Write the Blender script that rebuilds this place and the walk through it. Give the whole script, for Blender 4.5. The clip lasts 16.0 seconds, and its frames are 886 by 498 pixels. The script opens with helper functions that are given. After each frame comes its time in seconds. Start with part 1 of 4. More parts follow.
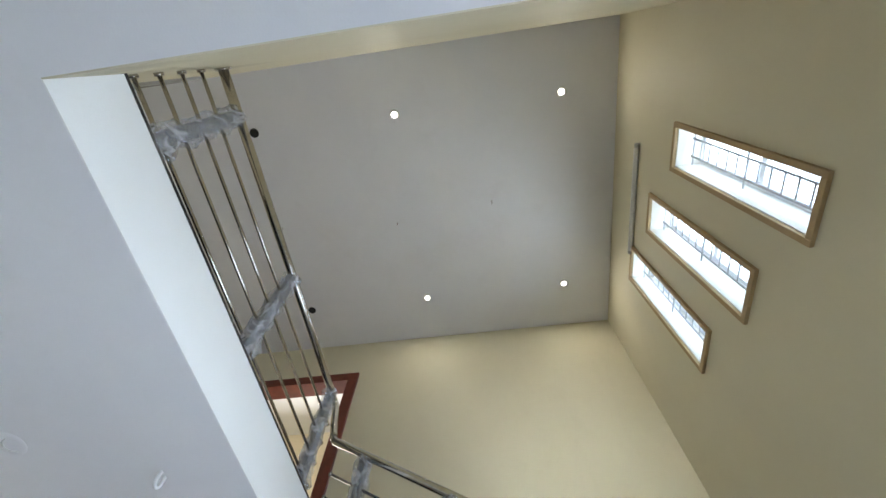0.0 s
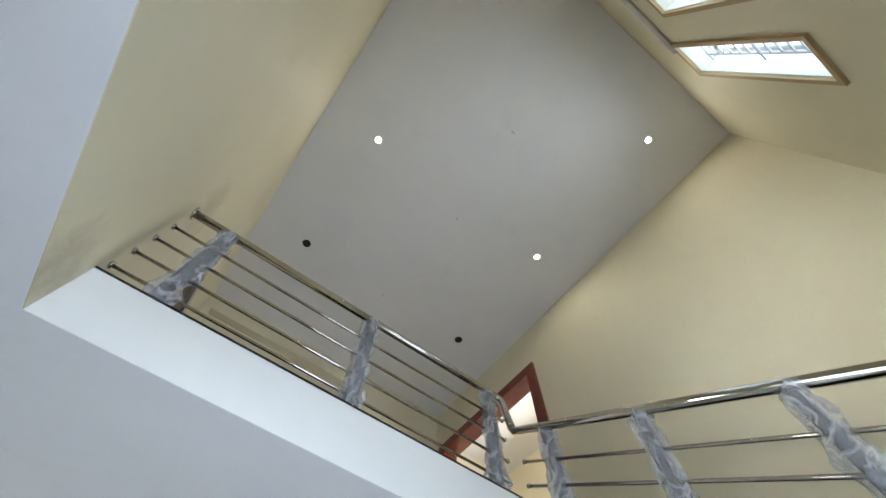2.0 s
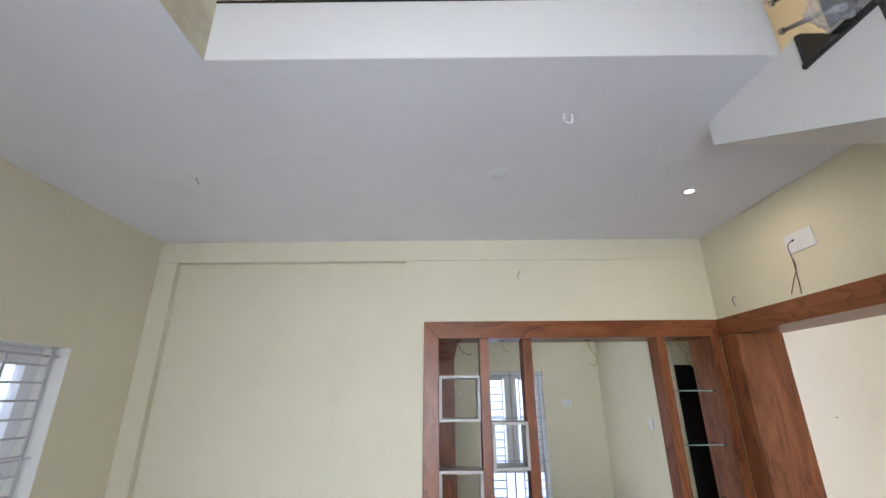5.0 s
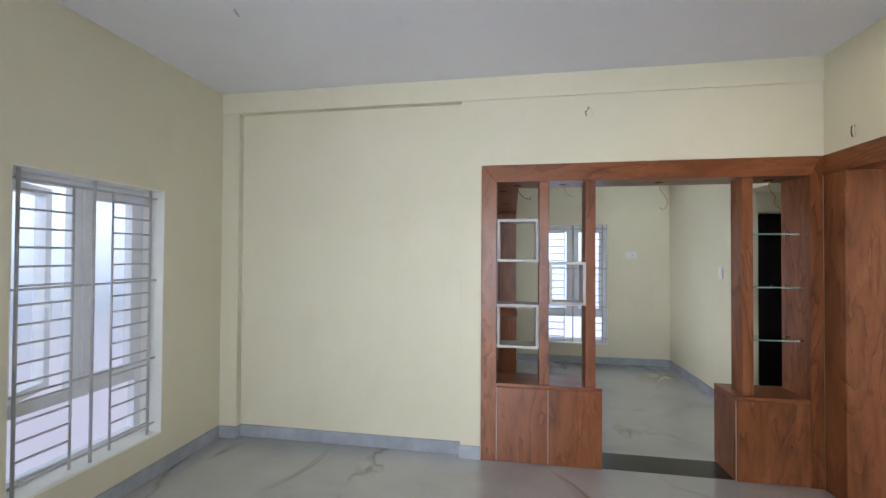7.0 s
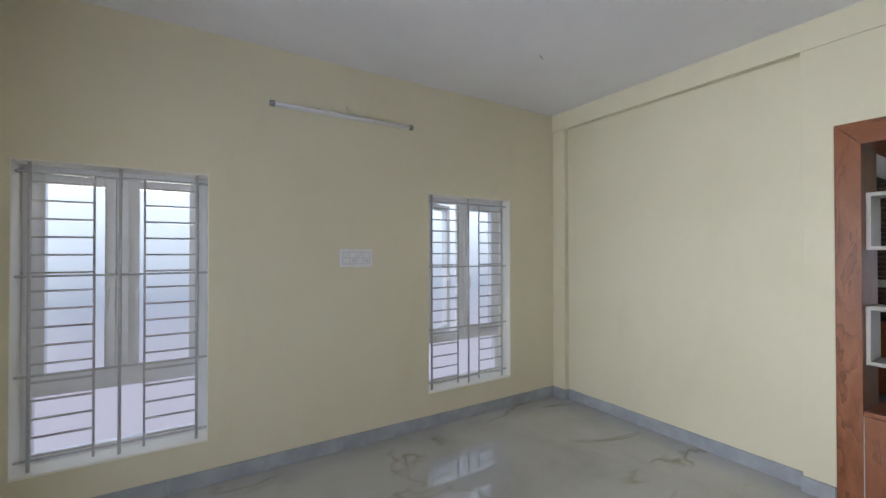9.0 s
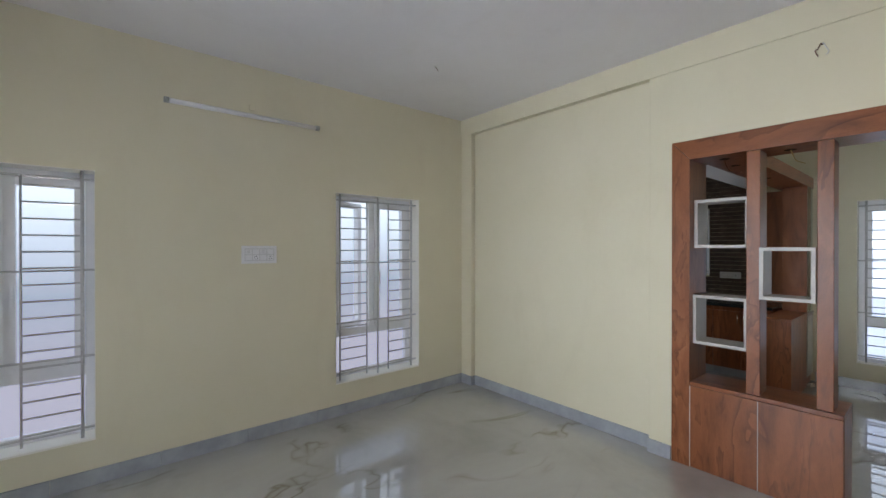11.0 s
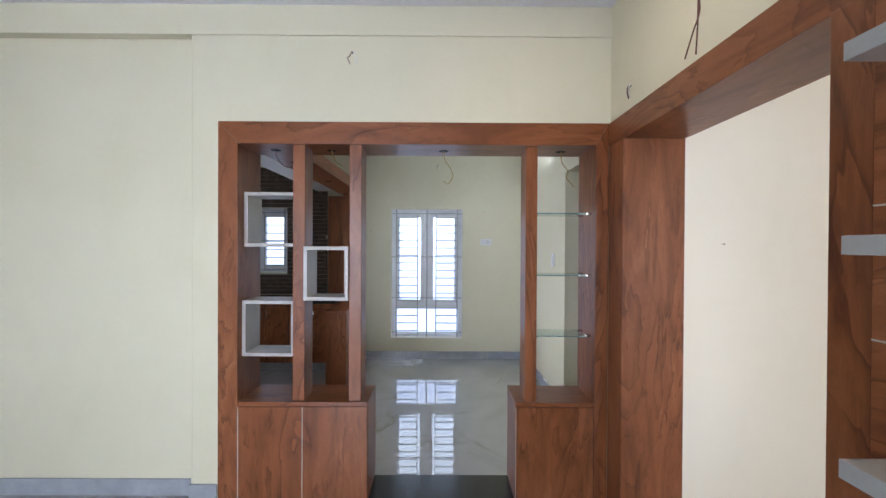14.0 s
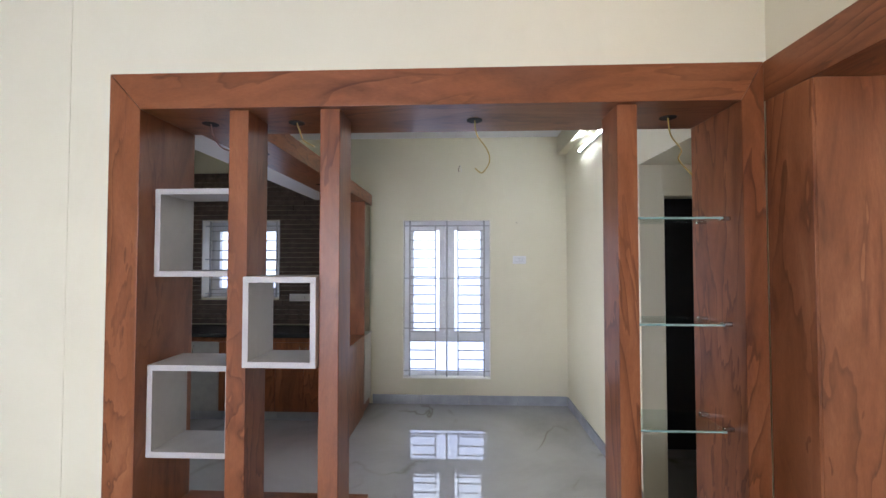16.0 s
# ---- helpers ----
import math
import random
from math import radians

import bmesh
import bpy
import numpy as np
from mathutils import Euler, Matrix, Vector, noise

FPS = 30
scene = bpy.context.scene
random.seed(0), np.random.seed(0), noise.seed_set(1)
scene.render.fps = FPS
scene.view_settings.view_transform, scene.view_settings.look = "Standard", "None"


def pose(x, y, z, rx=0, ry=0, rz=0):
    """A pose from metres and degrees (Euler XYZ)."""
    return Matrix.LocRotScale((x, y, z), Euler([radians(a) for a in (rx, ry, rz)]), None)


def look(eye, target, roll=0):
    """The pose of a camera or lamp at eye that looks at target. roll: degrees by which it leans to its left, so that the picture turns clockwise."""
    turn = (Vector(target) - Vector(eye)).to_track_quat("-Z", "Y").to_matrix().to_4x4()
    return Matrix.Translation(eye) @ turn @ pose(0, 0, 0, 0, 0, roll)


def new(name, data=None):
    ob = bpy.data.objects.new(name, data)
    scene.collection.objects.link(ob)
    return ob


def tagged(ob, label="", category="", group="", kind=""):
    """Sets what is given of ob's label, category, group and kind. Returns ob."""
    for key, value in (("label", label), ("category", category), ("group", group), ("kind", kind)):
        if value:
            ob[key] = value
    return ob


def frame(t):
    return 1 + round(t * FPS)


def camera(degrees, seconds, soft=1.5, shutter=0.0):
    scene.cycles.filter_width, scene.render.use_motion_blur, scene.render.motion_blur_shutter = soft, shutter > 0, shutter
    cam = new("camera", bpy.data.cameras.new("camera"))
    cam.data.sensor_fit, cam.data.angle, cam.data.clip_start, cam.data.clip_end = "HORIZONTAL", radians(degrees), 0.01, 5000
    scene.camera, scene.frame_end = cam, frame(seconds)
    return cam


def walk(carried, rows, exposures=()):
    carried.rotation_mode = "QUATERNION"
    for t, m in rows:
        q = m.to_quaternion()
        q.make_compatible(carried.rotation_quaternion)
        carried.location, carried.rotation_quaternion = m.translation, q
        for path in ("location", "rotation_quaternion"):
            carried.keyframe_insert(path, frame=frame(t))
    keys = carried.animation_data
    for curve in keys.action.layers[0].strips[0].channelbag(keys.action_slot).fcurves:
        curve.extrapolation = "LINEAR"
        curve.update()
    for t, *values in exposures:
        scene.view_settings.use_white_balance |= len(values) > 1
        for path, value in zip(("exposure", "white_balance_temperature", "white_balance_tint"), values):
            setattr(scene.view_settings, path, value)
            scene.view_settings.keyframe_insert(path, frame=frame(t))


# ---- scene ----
cam = camera(94.0, 16.0)

# seconds, eye, heading, tilt, lean
PATH = [
    (0.00, 1.611, -3.207, 1.880, -79.64, 64.31, 2.80),
    (0.50, 1.689, -3.357, 1.896, -71.69, 65.15, 3.00),
    (1.00, 1.793, -3.489, 1.902, -60.68, 65.25, 3.30),
    (1.50, 1.982, -3.562, 1.902, -47.65, 65.11, 3.40),
    (2.00, 2.207, -3.571, 1.902, -35.15, 65.31, 2.10),
    (2.50, 2.426, -3.613, 1.884, -22.07, 64.63, 2.10),
    (3.00, 2.506, -3.590, 1.893, -11.60, 62.46, 1.50),
    (3.50, 2.511, -3.550, 1.905, -6.01, 54.37, 0.20),
    (4.00, 2.533, -3.481, 1.878, -2.81, 43.55, -0.10),
    (4.50, 2.518, -3.439, 1.833, -0.91, 31.25, -0.20),
    (5.00, 2.492, -3.419, 1.780, 0.24, 19.30, -0.40),
    (5.20, 2.504, -3.401, 1.751, 0.71, 15.07, -0.00),
    (5.70, 2.489, -3.377, 1.717, 1.20, 6.35, 0.15),
    (6.20, 2.476, -3.342, 1.679, 1.89, 2.20, 0.29),
    (6.80, 2.514, -3.312, 1.636, 6.25, 0.89, 0.37),
    (7.30, 2.630, -3.315, 1.609, 15.52, 0.92, 0.30),
    (7.50, 2.683, -3.319, 1.608, 20.06, 0.92, 0.30),
    (8.00, 2.865, -3.347, 1.580, 33.27, 0.80, 0.10),
    (8.50, 3.016, -3.394, 1.577, 46.46, 0.60, 0.10),
    (8.70, 3.093, -3.409, 1.564, 51.17, 0.57, -0.00),
    (9.20, 3.269, -3.423, 1.557, 62.22, 0.40, -0.07),
    (9.75, 3.457, -3.389, 1.559, 68.80, 0.19, -0.13),
    (10.30, 3.584, -3.332, 1.564, 66.99, -0.01, -0.14),
    (10.80, 3.598, -3.287, 1.569, 55.88, -0.17, -0.10),
    (11.00, 3.589, -3.255, 1.573, 50.37, -0.20, -0.00),
    (11.50, 3.529, -3.240, 1.574, 33.06, -0.37, 0.00),
    (12.00, 3.543, -3.206, 1.565, 16.92, -0.32, 0.10),
    (12.50, 3.565, -3.190, 1.582, 5.91, -0.52, 0.20),
    (13.00, 3.589, -3.025, 1.573, 0.89, -0.46, 0.20),
    (13.50, 3.671, -2.778, 1.582, -0.37, -0.49, 0.20),
    (14.00, 3.689, -2.549, 1.580, -0.23, -0.40, 0.30),
    (14.50, 3.688, -2.277, 1.611, 0.37, -0.23, 0.20),
    (15.00, 3.737, -1.979, 1.621, 1.32, 0.32, 0.10),
    (15.50, 3.718, -1.740, 1.619, 2.12, 1.00, 0.10),
    (16.00, 3.641, -1.500, 1.634, 2.38, 1.58, -0.00),
]
ROWS = []
for t, ex, ey, ez, head, tilt, lean in PATH:
    h, p = radians(head), radians(tilt)
    way = Vector((-math.sin(h) * math.cos(p), math.cos(h) * math.cos(p), math.sin(p)))
    eye = Vector((ex, ey, ez))
    ROWS.append((t, look(eye, eye + 2 * way, lean)))
walk(cam, ROWS, exposures=[(0.0, -0.76, 6250, 9), (1.0, -0.72, 6250, 9), (2.0, -0.74, 6250, 9), (3.0, -0.62, 6400, 12), (4.0, -0.55, 6550, 14), (5.0, -0.84, 6650, 16), (7.5, -0.88, 6650, 15), (8.5, -1.02, 6800, 15), (11.0, -1.18, 6900, 15), (11.5, -1.00, 7200, 17), (12.0, -0.90, 7050, 17), (12.5, -0.70, 6450, 16), (13.5, -0.60, 6200, 16), (14.5, -0.78, 6500, 19), (15.0, -0.75, 6550, 21), (16.0, -0.50, 6550, 22)])

# ---- plan, in metres: x along the partition wall, y towards it, z up ----
XE = 4.73          # east wall of the hall, and of the void above
XV = 1.53          # west side of the void
YS = -2.11         # edge of the balcony slab
YW = -4.67         # south wall
ZC, ZF, ZU = 3.05, 3.365, 5.99   # hall ceiling, upper floor, upper ceiling
YF = 3.24          # far wall of dining and kitchen
XD = 4.85          # east wall of the dining room
XS = 3.82          # void side of the stair

# ---- world, sun, window and fill light ----
world = bpy.data.worlds.new("sky")
scene.world = world
world.use_nodes = True
wn = world.node_tree.nodes
sky = wn.new("ShaderNodeTexSky")
sky.sky_type, sky.sun_disc = "NISHITA", False
sky.sun_elevation, sky.sun_rotation = radians(50), radians(120)
wn["Background"].inputs["Strength"].default_value = 0.12
world.node_tree.links.new(sky.outputs["Color"], wn["Background"].inputs["Color"])
sun = new("sun", bpy.data.lights.new("sun", "SUN"))
sun.data.energy, sun.data.angle, sun.data.color = 0.6, radians(20), (1, 0.95, 0.88)
sun.matrix_world = look((10, -6, 14), (3, -1, 0))


def area(name, eye, target, w, h, watts, col=(1, 1, 1)):
    ob = new(name, bpy.data.lights.new(name, "AREA"))
    ob.data.shape, ob.data.size, ob.data.size_y, ob.data.energy, ob.data.color = "RECTANGLE", w, h, watts, col
    ob.matrix_world = look(eye, target)
    return ob


DAY = (0.81, 0.90, 1.0)
# unseen kitchen opening and its lamp, added to brighten the dining east wall
area("window_light", (-0.05, 1.6, 1.5), (2, 1.6, 1.3), 1.3, 1.3, 22, DAY).data.spread = radians(60)
area("window_light", (2.35, YW - 0.12, 1.4), (2.55, 0, 1.25), 1.5, 2.1, 41, DAY).data.spread = radians(80)
area("entrance_light", (5.74, -4.75, 1.3), (5.5, 0, 1.0), 1.3, 2.1, 40, (1.0, 0.925, 0.81))
# added lamp for light thrown up through the west window under the void
area("window_light", (-0.09, -3.763, 1.76), (1.0, -3.763, 1.76 + 0.54), 0.84, 0.48, 9, (1.0, 0.98, 0.94)).data.spread = radians(30)
# added lamps, tilted up in the slit windows to brighten the upper ceiling
for wx, wz in ((2.4225, 4.19), (3.035, 4.48), (3.6525, 4.76)):
    area("slit_fill", (wx, YW - 0.05, wz), (wx, YW + 0.95, wz + 0.75), 0.24, 1.1, 2.6, (0.98, 0.97, 0.94)).data.spread = radians(95)
WARM = (1.0, 0.90, 0.73)
for lx, ly, lz, watts in ((2.085, -2.585, ZU, 4), (4.16, -2.585, ZU, 6.5), (2.09, -4.16, ZU, 4), (4.16, -4.16, ZU, 6.5), (4.13, -0.93, ZC, 8)):
    s = new("downlight_beam", bpy.data.lights.new("downlight_beam", "AREA"))
    s.data.shape, s.data.size, s.data.energy, s.data.color = "DISK", 0.07, watts, WARM
    s.matrix_world = look((lx, ly, lz - 0.012), (lx, ly, 0))


# ---- materials ----
def mat(name, col, rough=0.5, metal=0.0, spec=0.5):
    m = bpy.data.materials.new(name)
    m.use_nodes = True
    b = m.node_tree.nodes["Principled BSDF"]
    b.inputs["Base Color"].default_value = (*col, 1)
    b.inputs["Roughness"].default_value, b.inputs["Metallic"].default_value = rough, metal
    b.inputs["Specular IOR Level"].default_value = spec
    return m, m.node_tree.nodes, m.node_tree.links, b


def ramp(n, stops):
    r = n.new("ShaderNodeValToRGB")
    e = r.color_ramp.elements
    while len(e) < len(stops):
        e.new(0.5)
    for el, (p, c) in zip(e, stops):
        el.position, el.color = p, (*c, 1)
    return r


def noise_tex(n, l, vec, scale, detail=3, rough=0.5, distortion=0.0):
    t = n.new("ShaderNodeTexNoise")
    t.inputs["Scale"].default_value, t.inputs["Detail"].default_value = scale, detail
    t.inputs["Roughness"].default_value, t.inputs["Distortion"].default_value = rough, distortion
    l.new(vec, t.inputs["Vector"])
    return t


def coords(n, l, scale=(1, 1, 1), rot=(0, 0, 0)):
    c = n.new("ShaderNodeTexCoord")
    m = n.new("ShaderNodeMapping")
    m.inputs["Scale"].default_value, m.inputs["Rotation"].default_value = scale, rot
    l.new(c.outputs["Object"], m.inputs["Vector"])
    return m.outputs["Vector"]


def bump(n, l, b, height, strength, dist=0.01):
    k = n.new("ShaderNodeBump")
    k.inputs["Strength"].default_value, k.inputs["Distance"].default_value = strength, dist
    l.new(height, k.inputs["Height"])
    l.new(k.outputs["Normal"], b.inputs["Normal"])


def paint(name, a, c, rough=0.6):
    """Rolled emulsion: faint cloudy tone and a fine orange-peel relief."""
    m, n, l, b = mat(name, a, rough, 0, 0.35)
    v = coords(n, l)
    big = noise_tex(n, l, v, 1.3, 4, 0.6)
    r = ramp(n, [(0.35, a), (0.7, c)])
    l.new(big.outputs["Fac"], r.inputs["Fac"])
    smear = noise_tex(n, l, coords(n, l, (1, 1, 0.35)), 2.1, 7, 0.68, 0.6)
    rs = ramp(n, [(0.56, (1, 1, 1)), (0.74, (0.90, 0.885, 0.86))])
    l.new(smear.outputs["Fac"], rs.inputs["Fac"])
    ms = n.new("ShaderNodeMix")
    ms.data_type, ms.blend_type = "RGBA", "MULTIPLY"
    ms.inputs["Factor"].default_value = 0.35
    l.new(r.outputs["Color"], ms.inputs["A"])
    l.new(rs.outputs["Color"], ms.inputs["B"])
    l.new(ms.outputs["Result"], b.inputs["Base Color"])
    fine = noise_tex(n, l, v, 140, 2, 0.6)
    mid = noise_tex(n, l, v, 5, 2, 0.5)
    add = n.new("ShaderNodeMath")
    add.operation = "MULTIPLY_ADD"
    add.inputs[1].default_value = 3.0
    l.new(mid.outputs["Fac"], add.inputs[0])
    l.new(fine.outputs["Fac"], add.inputs[2])
    bump(n, l, b, add.outputs[0], 0.12, 0.004)
    return m


def wood(name, stretch):
    """Reddish-brown laminate: warm even ground, wandering dark figure lines in patches, fine pores along the grain."""
    m, n, l, b = mat(name, (0.25, 0.08, 0.03), 0.34, 0, 0.35)
    v = coords(n, l, stretch)

    def times(a, c, fac):
        mx = n.new("ShaderNodeMix")
        mx.data_type, mx.blend_type = "RGBA", "MULTIPLY"
        if isinstance(fac, float):
            mx.inputs["Factor"].default_value = fac
        else:
            l.new(fac, mx.inputs["Factor"])
        l.new(a, mx.inputs["A"])
        l.new(c, mx.inputs["B"])
        return mx.outputs["Result"]

    broad = noise_tex(n, l, v, 1.9, 7, 0.62, 1.0)
    r1 = ramp(n, [(0.28, (0.130, 0.037, 0.013)), (0.48, (0.226, 0.074, 0.027)), (0.60, (0.262, 0.090, 0.035)), (0.74, (0.330, 0.126, 0.054))])
    l.new(broad.outputs["Fac"], r1.inputs["Fac"])
    # growth-ring contours of a slow field give the cathedral lines
    warp = noise_tex(n, l, v, 0.70, 5, 0.53, 0.6)
    mul = n.new("ShaderNodeMath")
    mul.operation = "MULTIPLY"
    mul.inputs[1].default_value = 14.0
    l.new(warp.outputs["Fac"], mul.inputs[0])
    fr = n.new("ShaderNodeMath")
    fr.operation = "FRACT"
    l.new(mul.outputs[0], fr.inputs[0])
    r2 = ramp(n, [(0.0, (0.72, 0.66, 0.62)), (0.06, (0.52, 0.45, 0.41)), (0.14, (0.76, 0.71, 0.67)), (0.36, (0.94, 0.93, 0.92)), (0.95, (1.06, 1.08, 1.10))])
    l.new(fr.outputs[0], r2.inputs["Fac"])
    patch = noise_tex(n, l, v, 0.9, 3, 0.55)
    r3 = ramp(n, [(0.40, (0.06, 0.06, 0.06)), (0.56, (1.0, 1.0, 1.0))])
    l.new(patch.outputs["Fac"], r3.inputs["Fac"])
    c = times(r1.outputs["Color"], r2.outputs["Color"], r3.outputs["Color"])
    fine = noise_tex(n, l, coords(n, l, tuple(6 * q for q in stretch)), 9, 3, 0.7)
    r4 = ramp(n, [(0.3, (0.84, 0.82, 0.80)), (0.65, (1.05, 1.05, 1.05))])
    l.new(fine.outputs["Fac"], r4.inputs["Fac"])
    c = times(c, r4.outputs["Color"], 0.7)
    fleck = noise_tex(n, l, v, 5.0, 2, 0.5, 0.6)
    r5 = ramp(n, [(0.68, (1, 1, 1)), (0.75, (0.50, 0.42, 0.38))])
    l.new(fleck.outputs["Fac"], r5.inputs["Fac"])
    c = times(c, r5.outputs["Color"], 0.6)
    l.new(c, b.inputs["Base Color"])
    bump(n, l, b, fine.outputs["Fac"], 0.06, 0.002)
    return m


def marble():
    m, n, l, b = mat("polished_marble_tile", (0.6, 0.6, 0.6), 0.06, 0, 0.9)
    v = coords(n, l)
    cloud = noise_tex(n, l, v, 0.9, 5, 0.6, 0.5)
    r1 = ramp(n, [(0.3, (0.30, 0.30, 0.30)), (0.5, (0.385, 0.383, 0.378)), (0.72, (0.44, 0.44, 0.437))])
    l.new(cloud.outputs["Fac"], r1.inputs["Fac"])
    vein = noise_tex(n, l, coords(n, l, (1, 0.55, 1), (0, 0, 0.6)), 0.8, 4, 0.56, 0.75)
    sub = n.new("ShaderNodeMath")
    sub.operation = "SUBTRACT"
    sub.inputs[1].default_value = 0.5
    l.new(vein.outputs["Fac"], sub.inputs[0])
    ab = n.new("ShaderNodeMath")
    ab.operation = "ABSOLUTE"
    l.new(sub.outputs[0], ab.inputs[0])
    r2 = ramp(n, [(0.0, (0.60, 0.53, 0.45)), (0.005, (0.80, 0.77, 0.73)), (0.02, (1, 1, 1))])
    l.new(ab.outputs[0], r2.inputs["Fac"])
    gate = noise_tex(n, l, v, 1.1, 2)
    r3 = ramp(n, [(0.48, (0, 0, 0)), (0.62, (1, 1, 1))])
    l.new(gate.outputs["Fac"], r3.inputs["Fac"])
    mx = n.new("ShaderNodeMix")
    mx.data_type, mx.blend_type = "RGBA", "MULTIPLY"
    l.new(r3.outputs["Color"], mx.inputs["Factor"])
    l.new(r1.outputs["Color"], mx.inputs["A"])
    l.new(r2.outputs["Color"], mx.inputs["B"])
    l.new(mx.outputs["Result"], b.inputs["Base Color"])
    dust = noise_tex(n, l, v, 6, 4, 0.65)
    r5 = ramp(n, [(0.4, (0.0, 0.0, 0.0)), (0.8, (0.008, 0.008, 0.008))])
    l.new(dust.outputs["Fac"], r5.inputs["Fac"])
    l.new(r5.outputs["Color"], b.inputs["Roughness"])
    b.inputs["Coat Weight"].default_value, b.inputs["Coat Roughness"].default_value = 1.0, 0.0
    return m


def speckled(name, a, c, scale, rough, metal=0.0, relief=0.05):
    m, n, l, b = mat(name, a, rough, metal)
    t = noise_tex(n, l, coords(n, l), scale, 4, 0.65)
    r = ramp(n, [(0.38, a), (0.68, c)])
    l.new(t.outputs["Fac"], r.inputs["Fac"])
    l.new(r.outputs["Color"], b.inputs["Base Color"])
    if relief:
        bump(n, l, b, t.outputs["Fac"], relief, 0.003)
    return m


def glowing(name, col, strength):
    m, n, l, b = mat(name, col, 0.5)
    b.inputs["Emission Color"].default_value, b.inputs["Emission Strength"].default_value = (*col, 1), strength
    return m


def clear(name, col, rough, mixin):
    """Thin glazing: mostly see-through, with a glossy skin."""
    m = bpy.data.materials.new(name)
    m.use_nodes = True
    n, l = m.node_tree.nodes, m.node_tree.links
    n.remove(n["Principled BSDF"])
    tr, gl, mx, fr = n.new("ShaderNodeBsdfTransparent"), n.new("ShaderNodeBsdfGlossy"), n.new("ShaderNodeMixShader"), n.new("ShaderNodeLayerWeight")
    tr.inputs["Color"].default_value = (*col, 1)
    gl.inputs["Roughness"].default_value = rough
    fr.inputs["Blend"].default_value = 0.5
    pw = n.new("ShaderNodeMath")
    pw.operation = "POWER"
    pw.inputs[1].default_value = 4.0
    l.new(fr.outputs["Facing"], pw.inputs[0])
    ad = n.new("ShaderNodeMath")
    ad.operation = "MULTIPLY_ADD"
    ad.inputs[1].default_value, ad.inputs[2].default_value = 0.55, mixin
    l.new(pw.outputs[0], ad.inputs[0])
    l.new(ad.outputs[0], mx.inputs["Fac"])
    l.new(tr.outputs[0], mx.inputs[1])
    l.new(gl.outputs[0], mx.inputs[2])
    l.new(mx.outputs[0], n["Material Output"].inputs["Surface"])
    return m


def plastic_film():
    """Crumpled clear polythene: see-through between milky wrinkles, sharply glossy."""
    m = bpy.data.materials.new("plastic_film")
    m.use_nodes = True
    n, l = m.node_tree.nodes, m.node_tree.links
    b = n["Principled BSDF"]
    b.inputs["Base Color"].default_value = (0.80, 0.82, 0.86, 1)
    b.inputs["Roughness"].default_value = 0.13
    v = coords(n, l, (1, 1, 0.6), (0.5, 0.3, 0))
    t = noise_tex(n, l, v, 8, 2, 0.5, 1.2)
    bump(n, l, b, t.outputs["Fac"], 1.0, 0.035)
    sub, ab = n.new("ShaderNodeMath"), n.new("ShaderNodeMath")
    sub.operation, ab.operation = "SUBTRACT", "ABSOLUTE"
    sub.inputs[1].default_value = 0.5
    l.new(t.outputs["Fac"], sub.inputs[0])
    l.new(sub.outputs[0], ab.inputs[0])
    r = ramp(n, [(0.0, (0.48, 0.48, 0.48)), (0.02, (0.34, 0.34, 0.34)), (0.07, (0.22, 0.22, 0.22)), (0.2, (0.15, 0.15, 0.15))])
    l.new(ab.outputs[0], r.inputs["Fac"])
    tr, mx = n.new("ShaderNodeBsdfTransparent"), n.new("ShaderNodeMixShader")
    tr.inputs["Color"].default_value = (0.94, 0.95, 0.97, 1)
    l.new(r.outputs["Color"], mx.inputs["Fac"])
    l.new(tr.outputs[0], mx.inputs[1])
    l.new(b.outputs[0], mx.inputs[2])
    l.new(mx.outputs[0], n["Material Output"].inputs["Surface"])
    return m


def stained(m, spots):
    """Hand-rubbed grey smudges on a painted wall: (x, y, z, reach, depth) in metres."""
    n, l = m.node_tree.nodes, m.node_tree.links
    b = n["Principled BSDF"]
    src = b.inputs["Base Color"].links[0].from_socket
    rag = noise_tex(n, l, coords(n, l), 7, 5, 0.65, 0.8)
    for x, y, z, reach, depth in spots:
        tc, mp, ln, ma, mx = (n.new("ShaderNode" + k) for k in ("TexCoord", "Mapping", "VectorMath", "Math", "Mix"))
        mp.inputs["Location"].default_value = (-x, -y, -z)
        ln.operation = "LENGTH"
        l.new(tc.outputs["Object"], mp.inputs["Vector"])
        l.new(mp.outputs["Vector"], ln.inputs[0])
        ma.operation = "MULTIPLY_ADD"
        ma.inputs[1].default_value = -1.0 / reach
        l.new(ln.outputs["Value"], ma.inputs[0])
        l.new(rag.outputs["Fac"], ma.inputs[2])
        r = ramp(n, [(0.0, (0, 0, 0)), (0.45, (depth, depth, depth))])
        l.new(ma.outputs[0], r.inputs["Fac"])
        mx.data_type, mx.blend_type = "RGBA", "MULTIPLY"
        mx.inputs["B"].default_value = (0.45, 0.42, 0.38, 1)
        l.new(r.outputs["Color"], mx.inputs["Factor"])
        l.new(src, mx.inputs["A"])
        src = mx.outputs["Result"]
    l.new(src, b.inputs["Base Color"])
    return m


